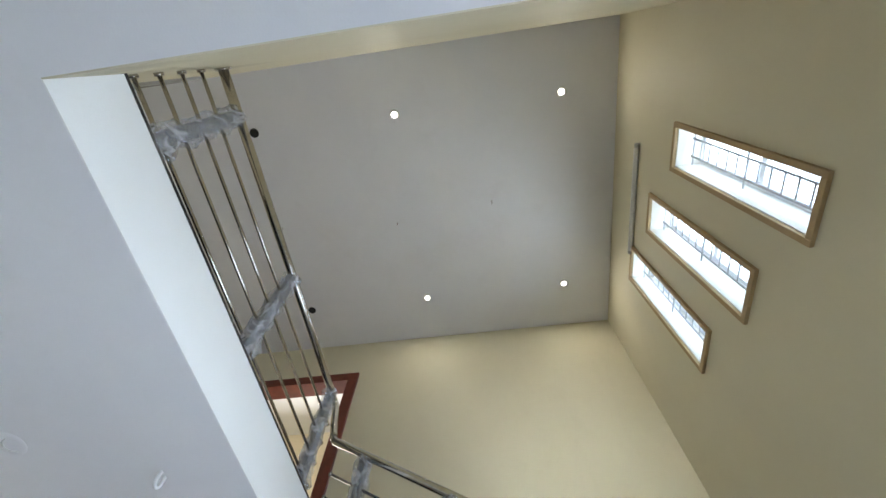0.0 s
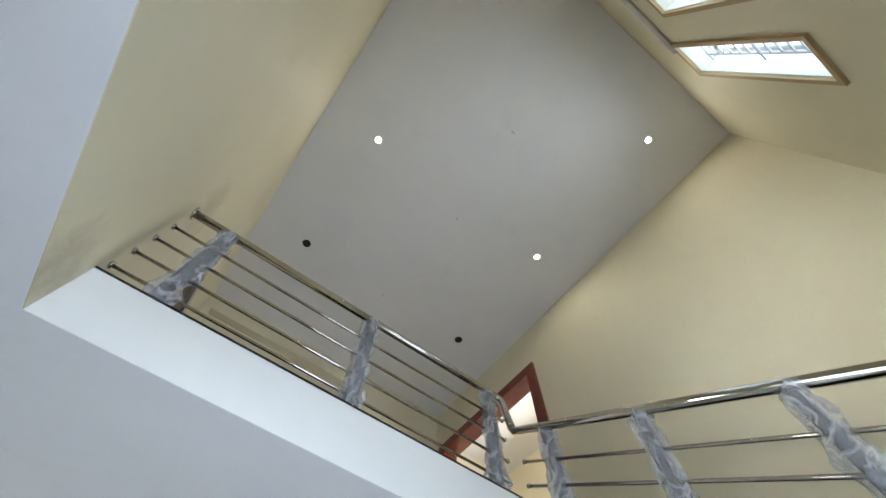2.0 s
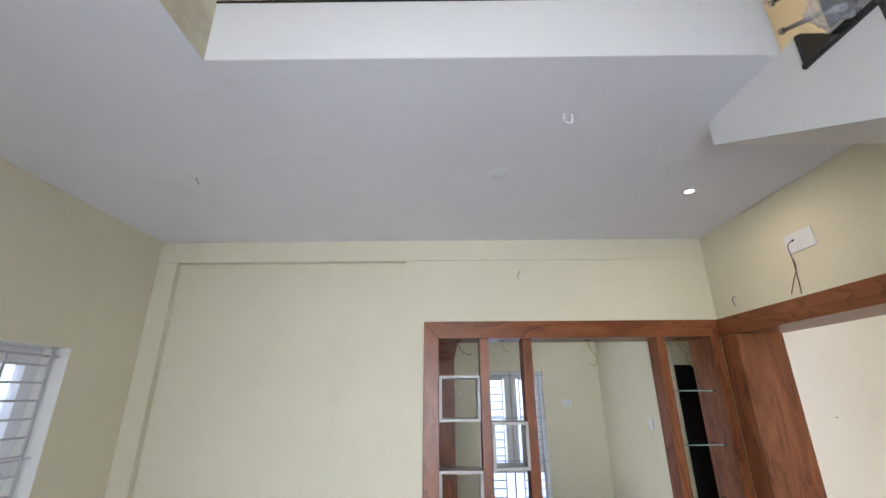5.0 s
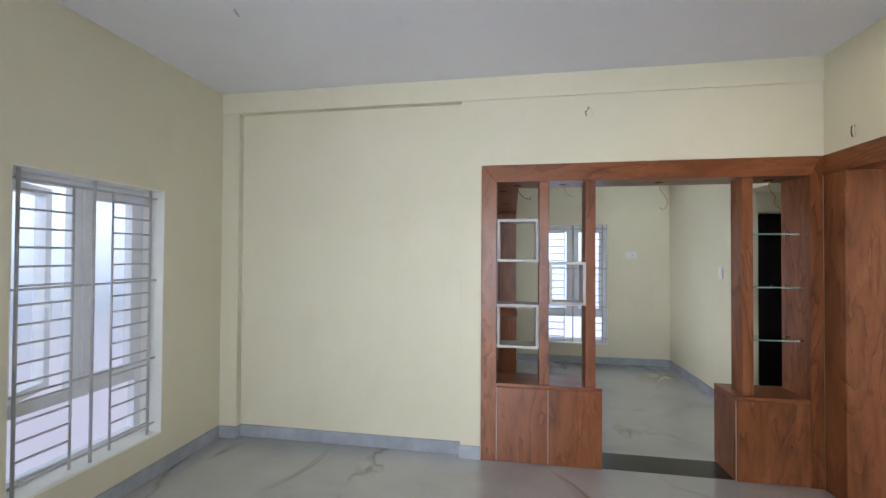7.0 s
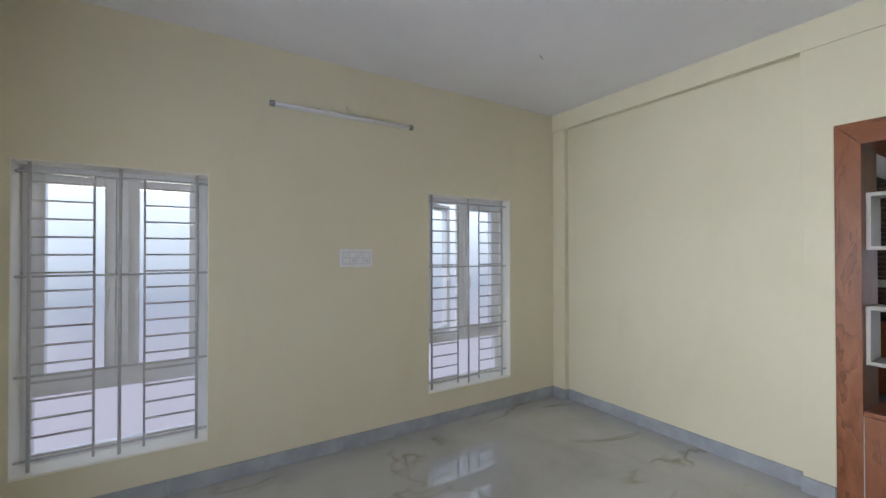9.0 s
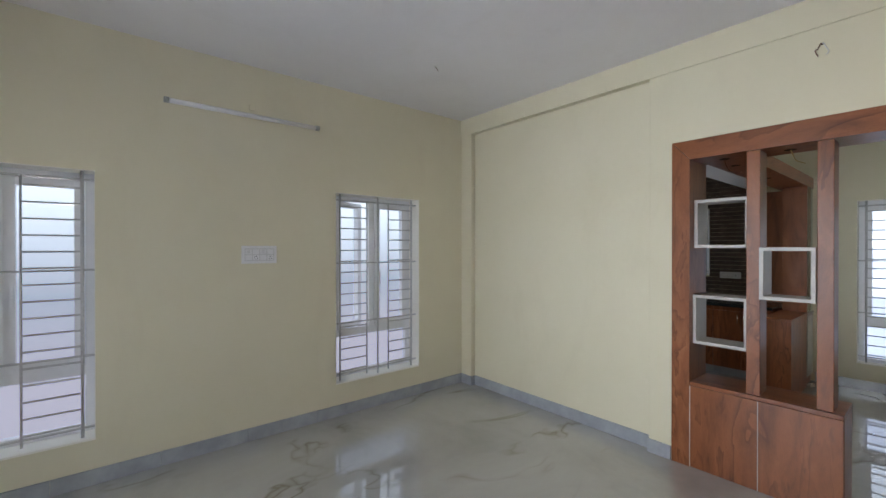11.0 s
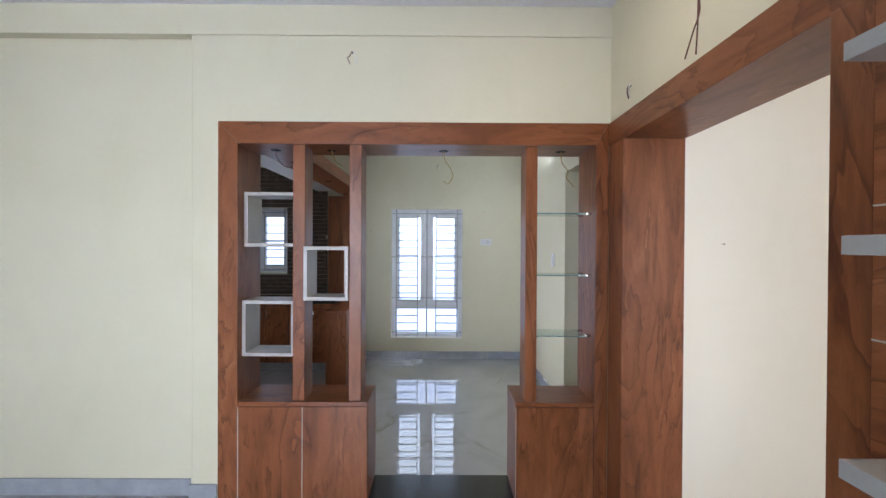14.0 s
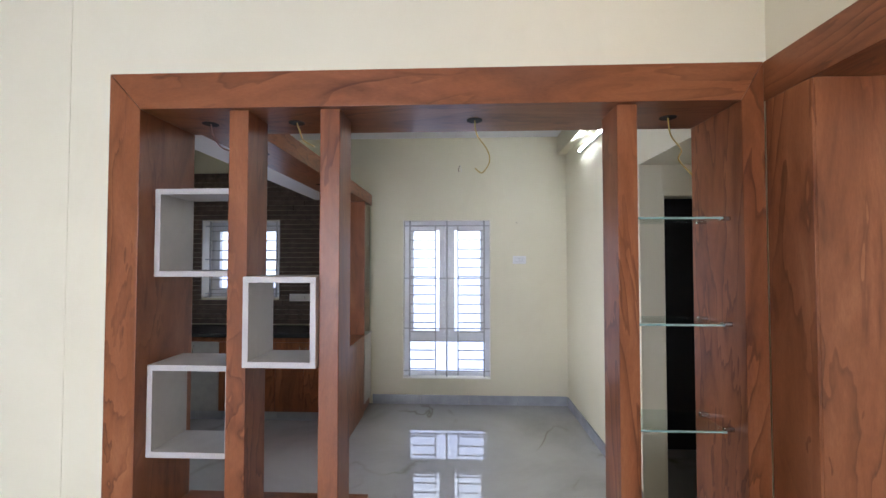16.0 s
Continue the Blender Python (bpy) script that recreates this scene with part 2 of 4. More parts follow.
CREAM = paint("cream_wall_paint", (0.69, 0.645, 0.485), (0.66, 0.615, 0.455))
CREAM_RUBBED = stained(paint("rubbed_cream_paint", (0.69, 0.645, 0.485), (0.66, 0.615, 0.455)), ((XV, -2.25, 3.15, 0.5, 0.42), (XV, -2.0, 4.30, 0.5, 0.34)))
WHITE = paint("white_ceiling_paint", (0.78, 0.78, 0.80), (0.74, 0.74, 0.765))
FASCIA = paint("white_fascia_paint", (0.80, 0.80, 0.78), (0.77, 0.77, 0.75))
LOBBY = paint("peach_wall_paint", (0.82, 0.752, 0.615), (0.79, 0.722, 0.585))
REVEAL = paint("white_reveal_paint", (0.86, 0.84, 0.77), (0.83, 0.81, 0.74))
WOOD_Z, WOOD_X, WOOD_Y = wood("laminate_upright", (3.4, 3.4, 0.75)), wood("laminate_across", (0.8, 3.4, 3.4)), wood("laminate_along", (3.4, 0.95, 3.4))
BROWNWOOD = speckled("dark_brown_wood", (0.055, 0.026, 0.013), (0.03, 0.015, 0.008), 9, 0.35)
DARKWOOD = speckled("polished_teak", (0.17, 0.035, 0.018), (0.11, 0.022, 0.012), 9, 0.3)
MARBLE = marble()
SKIRT = speckled("grey_skirting_tile", (0.30, 0.32, 0.35), (0.40, 0.42, 0.45), 3.5, 0.16)
GRANITE = speckled("black_granite", (0.008, 0.009, 0.010), (0.028, 0.029, 0.031), 90, 0.22)
STEEL = speckled("stainless_steel", (0.44, 0.42, 0.38), (0.50, 0.48, 0.44), 30, 0.14, 1.0, 0)
GRILLE = speckled("grey_grille_paint", (0.55, 0.55, 0.56), (0.47, 0.47, 0.48), 25, 0.4, 0.2)
UPVC = speckled("white_upvc", (0.84, 0.85, 0.87), (0.79, 0.80, 0.83), 6, 0.3)
SWITCH = speckled("white_switch_plastic", (0.75, 0.75, 0.75), (0.70, 0.70, 0.71), 12, 0.3)
INSET = speckled("grey_white_plastic", (0.62, 0.62, 0.61), (0.57, 0.57, 0.56), 12, 0.35)
SHELFW = speckled("pale_laminate", (0.47, 0.45, 0.415), (0.41, 0.39, 0.36), 7, 0.4)
GREYLAM = speckled("grey_laminate", (0.36, 0.36, 0.34), (0.31, 0.31, 0.29), 14, 0.35)
SURROUND = paint("tan_window_surround", (0.44, 0.32, 0.17), (0.40, 0.29, 0.15))
STONE = speckled("brown_stone_cladding", (0.055, 0.036, 0.026), (0.15, 0.10, 0.072), 13, 0.55, 0, 0.5)
# flat black painted in for the shade inside holes and the dark doorway
BLACK = speckled("black_shade", (0.006, 0.006, 0.006), (0.01, 0.01, 0.01), 8, 0.7)
WIRE = speckled("brown_wire", (0.16, 0.06, 0.035), (0.10, 0.04, 0.03), 40, 0.5)
YWIRE = speckled("yellow_wire", (0.45, 0.32, 0.08), (0.36, 0.25, 0.06), 40, 0.5)
CONDUIT = speckled("white_conduit", (0.7, 0.7, 0.7), (0.6, 0.6, 0.6), 20, 0.5)
GLASS = clear("window_glass", (0.97, 0.98, 1.0), 0.02, 0.03)
SHELFGLASS = clear("shelf_glass", (0.90, 0.96, 0.93), 0.02, 0.05)
GLASSEDGE = speckled("glass_edge", (0.16, 0.27, 0.24), (0.24, 0.36, 0.33), 20, 0.1)
FILM = plastic_film()
SLATE = speckled("slate_blue_film", (0.030, 0.036, 0.048), (0.065, 0.076, 0.098), 14, 0.3, 0.1)
LAMP = glowing("lit_led", (1.0, 0.93, 0.78), 22.0)
TUBE_ON = glowing("lit_tube", (0.76, 0.92, 1.0), 190.0)
def haze(name, strength, top=1.0, low=((0.74, 0.78, 0.98), (0.62, 0.75, 0.96))):
    """Hazy daylight outside: lavender low down, bluish at mid height, white above."""
    m, n, l, p = mat(name, (0.0, 0.0, 0.0), 1.0, 0, 0)
    g, s, k = n.new("ShaderNodeNewGeometry"), n.new("ShaderNodeSeparateXYZ"), n.new("ShaderNodeMath")
    l.new(g.outputs["Position"], s.inputs[0])
    k.operation = "MULTIPLY_ADD"
    k.inputs[1].default_value, k.inputs[2].default_value = 0.2, 0.1
    l.new(s.outputs["Z"], k.inputs[0])
    r = ramp(n, [(0.20, low[0]), (0.33, low[1]), (0.52, (0.69 * top, 0.85 * top, top))])
    l.new(k.outputs[0], r.inputs["Fac"])
    l.new(r.outputs["Color"], p.inputs["Emission Color"])
    p.inputs["Emission Strength"].default_value = strength
    return m


OUTSIDE, OUTSIDE_N, OUTSIDE_S = haze("daylight_haze_west", 1.5, 2.2), haze("daylight_haze_north", 3.3, 1.3, ((0.60, 0.75, 1.0), (0.60, 0.75, 1.0))), haze("daylight_haze_south", 12.0)
GROUND = speckled("concrete_ground", (0.42, 0.41, 0.39), (0.33, 0.32, 0.30), 1.5, 0.85)


# ---- building helpers ----
def put_box(bm, x0, x1, y0, y1, z0, z1, bevel=0.0):
    vs = [bm.verts.new((x, y, z)) for z in (z0, z1) for y in (y0, y1) for x in (x0, x1)]
    fs = [bm.faces.new([vs[i] for i in q]) for q in ((0, 2, 3, 1), (4, 5, 7, 6), (0, 1, 5, 4), (2, 6, 7, 3), (0, 4, 6, 2), (1, 3, 7, 5))]
    if bevel:
        es = list({e for f in fs for e in f.edges})
        bmesh.ops.bevel(bm, geom=es, offset=bevel, segments=2, profile=0.6, affect="EDGES")


def box(*a, bevel=0.0):
    bm = bmesh.new()
    put_box(bm, *a, bevel=bevel)
    return bm


def put_tube(bm, pts, rad, sides=10, caps=True, radii=None):
    """A round bar along a line of points."""
    pts = [Vector(p) for p in pts]
    rings = []
    side = None
    for i, p in enumerate(pts):
        d = (pts[min(i + 1, len(pts) - 1)] - pts[max(i - 1, 0)]).normalized()
        if side is None:
            side = d.cross(Vector((0, 0, 1)) if abs(d.z) < 0.9 else Vector((1, 0, 0))).normalized()
        side = (side - d * side.dot(d)).normalized()
        up = d.cross(side)
        r = radii[i] if radii else rad
        rings.append([bm.verts.new(p + r * (math.cos(a) * side + math.sin(a) * up)) for a in (2 * math.pi * k / sides for k in range(sides))])
    for a, c in zip(rings, rings[1:]):
        for k in range(sides):
            bm.faces.new((a[k], a[(k + 1) % sides], c[(k + 1) % sides], c[k])).smooth = True
    if caps:
        bm.faces.new(rings[0][::-1])
        bm.faces.new(rings[-1])


def tube(pts, rad, sides=10, **kw):
    bm = bmesh.new()
    put_tube(bm, pts, rad, sides, **kw)
    return bm


def ball(c, r, seg=12):
    bm = bmesh.new()
    bmesh.ops.create_uvsphere(bm, u_segments=seg, v_segments=seg // 2 + 2, radius=r, matrix=Matrix.Translation(c))
    for f in bm.faces:
        f.smooth = True
    return bm


def curve_pts(ctrl, steps=8):
    """A smooth line through the points."""
    c = [Vector(p) for p in ctrl]
    c = [2 * c[0] - c[1]] + c + [2 * c[-1] - c[-2]]
    out = []
    for i in range(1, len(c) - 2):
        for k in range(steps):
            u = k / steps
            a, b, d, e = c[i - 1], c[i], c[i + 1], c[i + 2]
            out.append(0.5 * (2 * b + (d - a) * u + (2 * a - 5 * b + 4 * d - e) * u * u + (3 * b - a - 3 * d + e) * u ** 3))
    return out + [c[-2]]


def finish(name, bm, material):
    bmesh.ops.recalc_face_normals(bm, faces=bm.faces)
    me = bpy.data.meshes.new(name)
    bm.to_mesh(me)
    bm.free()
    me.materials.append(material)
    return me


def structure(name, bm, material, label="", category=""):
    return tagged(new(name, finish(name, bm, material)), label, category or name.split("_")[0], "", "structure")


def thing(name, base, label, category, group="", kind=""):
    ob = new(name)
    ob.empty_display_size = 0.1
    ob.location = base
    ob["base"] = list(base)
    return tagged(ob, label, category, group, kind)


def part(name, bm, material, parent, label=""):
    """Links a bmesh, given in world metres, as one mesh under a thing or a part."""
    top = parent
    while top.parent:
        top = top.parent
    bmesh.ops.translate(bm, vec=-Vector(top["base"]), verts=bm.verts)
    ob = new(name, finish(name, bm, material))
    ob.parent = parent
    if label:
        ob["label"] = label
    return ob


def solo(name, bm, material, base, label, category, group=""):
    """A thing that is one mesh."""
    bmesh.ops.translate(bm, vec=-Vector(base), verts=bm.verts)
    ob = new(name, finish(name, bm, material))
    ob.location = base
    return tagged(ob, label, category, group)


def wall_mesh(axis, a0, a1, z0, z1, p0, p1, holes=()):
    """A wall along an axis from a0 to a1, between the planes p0 and p1, with holes (a, a, z, z) right through it."""
    ca = sorted({a0, a1, *(v for h in holes for v in h[:2])})
    cz = sorted({z0, z1, *(v for h in holes for v in h[2:])})
    bm = bmesh.new()

    def solid(i, k):
        if not (0 <= i < len(ca) - 1 and 0 <= k < len(cz) - 1):
            return False
        a, z = (ca[i] + ca[i + 1]) / 2, (cz[k] + cz[k + 1]) / 2
        return not any(h[0] < a < h[1] and h[2] < z < h[3] for h in holes)

    def v(a, p, z):
        return bm.verts.new((a, p, z) if axis == "x" else (p, a, z))

    for i in range(len(ca) - 1):
        for k in range(len(cz) - 1):
            if not solid(i, k):
                continue
            a, b, c, d = ca[i], ca[i + 1], cz[k], cz[k + 1]
            for p in (p0, p1):
                bm.faces.new([v(a, p, c), v(b, p, c), v(b, p, d), v(a, p, d)])
            for di, dk, q in ((-1, 0, ((a, c), (a, d))), (1, 0, ((b, c), (b, d))), (0, -1, ((a, c), (b, c))), (0, 1, ((a, d), (b, d)))):
                if not solid(i + di, k + dk):
                    (aa, za), (ab, zb) = q
                    bm.faces.new([v(aa, p0, za), v(ab, p0, zb), v(ab, p1, zb), v(aa, p1, za)])
    bmesh.ops.remove_doubles(bm, verts=bm.verts, dist=1e-5)
    return bm


# ---- large structure ----
structure("floor", box(-0.2, 6.75, -4.9, 3.47, -0.12, 0), MARBLE, "glossy grey-white marble floor with brown veins")
structure("ground", box(-60, 60, -60, 60, -0.5, -0.3), GROUND, "plain concrete ground outside the house")

WIN_A, WIN_B = (-1.575, -0.617, 0.295, 2.085), (-4.242, -3.284, 0.295, 2.085)
# the third hole is unseen, added only for the kitchen fill lamp
structure("wall_west", wall_mesh("y", -4.9, 3.47, 0, ZC, -0.26, 0, [WIN_A, WIN_B, (0.95, 2.25, 0.85, 2.15)]), CREAM, "cream painted wall with two barred windows")
bm = wall_mesh("x", 0, XE, 0, ZC, 0.06, 0.28, [(2.316, XE, 0, 2.34)])
put_box(bm, 0, 0.165, 0, 0.058, 0, 2.8675)
put_box(bm, 2.152, 2.314, 0, 0.058, 0, 2.8675)
put_box(bm, 2.314, XE, 0, 0.058, 2.342, 2.8675)
put_box(bm, 0, XE, -0.010, 0.058, 2.868, ZC)
structure("wall_north", bm, CREAM, "cream painted wall with a shallow recessed panel and beam")
structure("wall_east", wall_mesh("y", -4.9, 0.28, 0, ZC, XE, 5.056, [(-1.48, -0.18, 0, 2.22)]), CREAM, "cream painted wall with a wood-lined opening")
SOUTH = [(1.55, 3.15, 0.3, 2.5), (5.08, 6.40, 0.2, 2.4)]
SLITS = [(2.285, 2.56, 3.575, 4.80), (2.892, 3.178, 3.855, 5.10), (3.505, 3.80, 4.14, 5.385)]
structure("wall_south", wall_mesh("x", -0.2, 6.75, 0, 6.2, YW - 0.23, YW, SOUTH + SLITS), CREAM, "cream painted wall with three stepped slit windows")
# thin ridge added to draw the shade line at the recess edge
structure("trim", box(2.1505, 2.1570, -0.0020, 0.0015, 0.106, 2.8675, bevel=0.0008), CREAM, "thin added ridge that draws the edge of the recessed panel")
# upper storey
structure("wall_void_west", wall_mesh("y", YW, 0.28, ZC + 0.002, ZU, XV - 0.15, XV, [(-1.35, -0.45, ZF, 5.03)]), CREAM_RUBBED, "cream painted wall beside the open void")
structure("wall_void_east", wall_mesh("y", YW, 0.28, ZC, ZU, XE, XE + 0.2, [(-1.68, -0.17, ZF, 5.40)]), CREAM, "cream painted stair wall with a doorway")
structure("wall_void_north", wall_mesh("x", XV - 0.15, XE + 0.2, ZC + 0.002, ZU, 0.10, 0.30), CREAM, "cream painted wall behind the balcony")
structure("wall_void_recess", wall_mesh("x", XV + 0.001, XE - 0.001, ZF + 0.002, ZU - 0.001, 0.0, 0.099, [(1.62, 3.46, ZF + 0.002, 5.74)]), CREAM, "cream painted wall with a wide shallow recess", "wall")
structure("ceiling_upper", box(XV - 0.2, XE + 1.7, YW - 0.02, 0.4, ZU, ZU + 0.15), WHITE, "grey-white painted upper ceiling with downlights")
bm = box(-0.2, XV - 0.004, -4.9, 0.08, ZC, ZC + 0.14)
put_box(bm, XV - 0.004, XS, YS + 0.004, 0.08, ZC, ZC + 0.14)
put_box(bm, XS, XE, -1.66, 0.08, ZC, ZC + 0.14)
structure("ceiling", bm, WHITE, "white painted hall ceiling around an open void")
structure("ceiling_dining", box(-0.2, XD + 1.9, 0.0, 3.47, ZC + 0.145, ZC + 0.3), WHITE, "white painted dining ceiling")
structure("ceiling_dining_face", box(0, XD, 0.281, YF, ZC - 0.002, ZC + 0.142), WHITE, "white painted dining ceiling", "ceiling")
structure("slab_edge", box(XV + 0.001, XS, YS, YS + 0.16, ZC + 0.001, ZF - 0.0105), FASCIA, "white painted balcony slab edge")
structure("floor_upper", box(XV, XS, YS - 0.004, 0.1, ZF - 0.010, ZF), GRANITE, "dark granite balcony floor edging")
structure("floor_upper_landing", box(XS, XE, -1.66, 0.1, ZF - 0.018, ZF), GRANITE, "dark granite balcony floor", "floor")

# dining and kitchen shell
DWIN, KWIN = (2.985, 3.985, 0.285, 2.097), (0.607, 1.54, 1.19, 2.10)
structure("wall_far", wall_mesh("x", -0.2, 6.75, 0, ZC + 0.3, YF, YF + 0.26, [DWIN, KWIN]), CREAM, "pale cream wall with tall barred window")
structure("wall_dining_east", wall_mesh("y", 0.28, YF, 0, ZC + 0.14, XD, XD + 0.15, [(0.281, 1.33, 0, 2.28)]), CREAM, "pale cream dining wall with a lowered passage")
structure("wall_passage", wall_mesh("x", XD + 0.152, 6.75, 0, ZC, 1.33, 1.48, [(5.012, 5.90, 0, 2.07)]), CREAM, "cream passage wall with a dark doorway")
structure("ceiling_passage", box(XD + 0.152, 6.75, 0.28, 1.33, 2.28, 2.4), CREAM, "cream passage soffit")
# black sheet put in for the darkness of the room beyond
structure("wall_dark_room", box(5.0, 6.75, 2.2, 2.3, 0, ZC), BLACK, "flat black sheet in place of the dark room behind the doorway")
structure("beam", box(XD - 0.10, XD - 0.001, 0.285, YF, 2.84, ZC - 0.004), CREAM, "cream painted ceiling beam")
# lobby
structure("wall_lobby_north", box(5.057, 6.75, -0.18, -0.02, 0, ZC), LOBBY, "warm peach wall beyond the opening")
structure("wall_lobby_east", wall_mesh("y", -4.9, 3.47, 0, ZC, 6.75, 6.95, []), LOBBY, "plain peach lobby wall")
structure("ceiling_lobby", box(5.056, 6.95, -4.9, 0.28, ZC - 0.1, ZC), WHITE, "white lobby ceiling")
# room behind the upper door, and behind the landing door
structure("wall_upper_room", wall_mesh("y", -2.3, 0.4, ZC + 0.2, ZU, 6.2, 6.35), LOBBY, "cream upper room wall")
structure("wall_upper_room_side", box(XE + 0.2, 6.2, -2.3, -2.2, ZC + 0.2, ZU), LOBBY, "cream upper room wall")
structure("wall_upper_room_north", box(XE + 0.2, 6.2, 0.3, 0.4, ZC + 0.2, ZU), LOBBY, "cream upper room wall")
structure("floor_upper_room", box(XE + 0.001, 6.35, -2.3, 0.4, ZF - 0.15, ZF - 0.02), MARBLE, "marble upper room floor")

# skirting
SK = 0.105
for i, (a, b) in enumerate((((0.001, 0.013), (YW, -0.014)), ((0.001, 0.178), (-0.013, -0.001)), ((0.166, 0.178), (0.0, 0.045)), ((0.166, 2.151), (0.046, 0.0585)),
                            ((2.140, 2.151), (-0.001, 0.045)), ((2.140, 2.313), (-0.013, -0.001)), ((2.64, XD - 0.013), (YF - 0.013, YF - 0.001)),
                            ((XD - 0.013, XD - 0.001), (1.33, YF - 0.014)), ((5.06, 6.74), (-0.193, -0.181)), ((0.013, 4.7), (YW + 0.001, YW + 0.013)))):
    sk = thing("baseboard" if i == 0 else "baseboard.%03d" % i, (a[0], b[0], 0), "grey tile skirting along the wall", "baseboard", "", "structure")
    runs_x = a[1] - a[0] > b[1] - b[0]
    lo, hi = a if runs_x else b
    n = max(1, round((hi - lo) / 0.6))
    for k in range(n):
        p, q = lo + (hi - lo) * k / n + 0.0008, lo + (hi - lo) * (k + 1) / n - 0.0008
        proud = 0.0006 * ((k * 7 + i) % 3)
        part("tile", box(p, q, b[0], b[1], 0.001, SK - proud, bevel=0.0015) if runs_x else box(a[0], a[1], p, q, 0.001, SK - proud, bevel=0.0015), SKIRT, sk)


# ---- windows ----
def grille_bars(bm, w, h, z0, y, rungs, longs):
    """Welded bar grille: two ladders and long ties."""
    r = 0.0075
    for u in (0.07, 0.5, 0.93):
        put_tube(bm, [(-w / 2 + u * w, y, z0), (-w / 2 + u * w, y, z0 + h)], 0.0095, 8)
    for u in (0.37, 0.63):
        put_tube(bm, [(-w / 2 + u * w, y, z0 + 0.03), (-w / 2 + u * w, y, z0 + h - 0.06)], r, 6)
    for z in rungs:
        for a, b in ((0.07, 0.37), (0.63, 0.93)):
            put_tube(bm, [(-w / 2 + a * w, y, z0 + z), (-w / 2 + b * w, y, z0 + z)], r, 6, caps=False)
    for z in longs:
        put_tube(bm, [(-w / 2, y + 0.008, z0 + z), (w / 2, y + 0.008, z0 + z)], 0.008, 6, caps=False)


def ring(bm, x0, x1, z0, z1, y0, y1, t):
    put_box(bm, x0, x0 + t, y0, y1, z0, z1, 0.003)
    put_box(bm, x1 - t, x1, y0, y1, z0, z1, 0.003)
    put_box(bm, x0 + t, x1 - t, y0, y1, z0, z0 + t, 0.003)
    put_box(bm, x0 + t, x1 - t, y0, y1, z1 - t, z1, 0.003)


def casement(name, w, h, m, label, split=0.40, fixed_low=True, ajar=0.0, inset=0.180):
    """A two-leaf casement with a fixed light below, its outer side to +y, base at the middle of the sill on the room face."""
    win = thing(name, (0, 0, 0), label, "window", "", "structure")
    bm = bmesh.new()
    for a in ((-w / 2, w / 2, 0.0, 0.004), (-w / 2, w / 2, h - 0.004, h)):
        put_box(bm, a[0], a[1], 0.001, inset + 0.005, a[2], a[3])
    put_box(bm, -w / 2, -w / 2 + 0.004, 0.001, inset + 0.005, 0.004, h - 0.004)
    put_box(bm, w / 2 - 0.004, w / 2, 0.001, inset + 0.005, 0.004, h - 0.004)
    part("reveal", bm, REVEAL, win, "white painted plaster reveal")
    y0, y1 = inset, inset + 0.060
    bm = bmesh.new()
    ring(bm, -w / 2 + 0.004, w / 2 - 0.004, 0.004, h - 0.004, y0, y1, 0.05)
    fr = part("window_frame", bm, UPVC, win)
    zt = split if fixed_low else 0.05
    if fixed_low:
        part("transom", box(-w / 2 + 0.05, w / 2 - 0.05, y0 + 0.002, y1 - 0.002, zt, zt + 0.07, bevel=0.003), UPVC, win)
        part("pane", box(-w / 2 + 0.052, w / 2 - 0.052, y0 + 0.027, y0 + 0.032, 0.053, zt - 0.001), GLASS, win).visible_shadow = False
    part("mullion", box(-0.032, 0.032, y0 + 0.002, y1 - 0.002, zt + 0.072 if fixed_low else 0.055, h - 0.055, bevel=0.003), UPVC, win)
    zs = zt + 0.074 if fixed_low else 0.057
    for sgn in (-1, 1):
        a, b = sorted((sgn * 0.034, sgn * (w / 2 - 0.056)))
        swing = Matrix.Translation((a, y1, 0)) @ Matrix.Rotation(radians(ajar if sgn < 0 else 0.0), 4, "Z") @ Matrix.Translation((-a, -y1, 0))
        bm = bmesh.new()
        ring(bm, a, b, zs, h - 0.057, y0 - 0.018, y1 - 0.012, 0.055)
        bm.transform(swing)
        sash = part("sash", bm, UPVC, win)
        bm = box(a + 0.054, b - 0.054, y0 + 0.025, y0 + 0.030, zs + 0.054, h - 0.111)
        bm.transform(swing)
        part("pane", bm, GLASS, sash).visible_shadow = False
        bm = box(sgn * 0.075 - 0.010, sgn * 0.075 + 0.010, y0 - 0.032, y0 - 0.018, 0.98 * (h / 1.79), 1.04 * (h / 1.79), bevel=0.003)
        put_box(bm, sgn * 0.075 - 0.008, sgn * 0.075 + 0.008, y0 - 0.046, y0 - 0.032, 0.90 * (h / 1.79), 1.03 * (h / 1.79), 0.004)
        bm.transform(swing)
        part("handle", bm, UPVC, sash)
    n = int((h - 0.12) / 0.104)
    rungs = [0.10 + i * (h - 0.22) / (n - 1) for i in range(n)]
    bm = bmesh.new()
    grille_bars(bm, w, h, 0.0, 0.055, rungs, [0.075, 0.31 * h, 0.63 * h, h - 0.06] if fixed_low else [0.05, 0.5 * h, h - 0.06])
    part("grille", bm, GRILLE, win, "grey painted steel bar grille")
    part("window_sill", box(-w / 2 + 0.005, w / 2 - 0.005, 0.0, inset - 0.001, 0.0045, 0.012, bevel=0.002), REVEAL, win, "white plaster sill with dust")
    win.matrix_basis = m
    return win


casement("window_1", 0.958, 1.79, pose(0, -1.096, 0.295, 0, 0, 90), "white barred casement window with one leaf ajar", ajar=24.0)
casement("window_2", 0.958, 1.79, pose(0, -3.763, 0.295, 0, 0, 90), "white barred casement window in cream wall")
casement("window_3", 1.0, 1.812, pose(3.485, YF, 0.285), "tall white barred casement window in dining wall", inset=0.10)
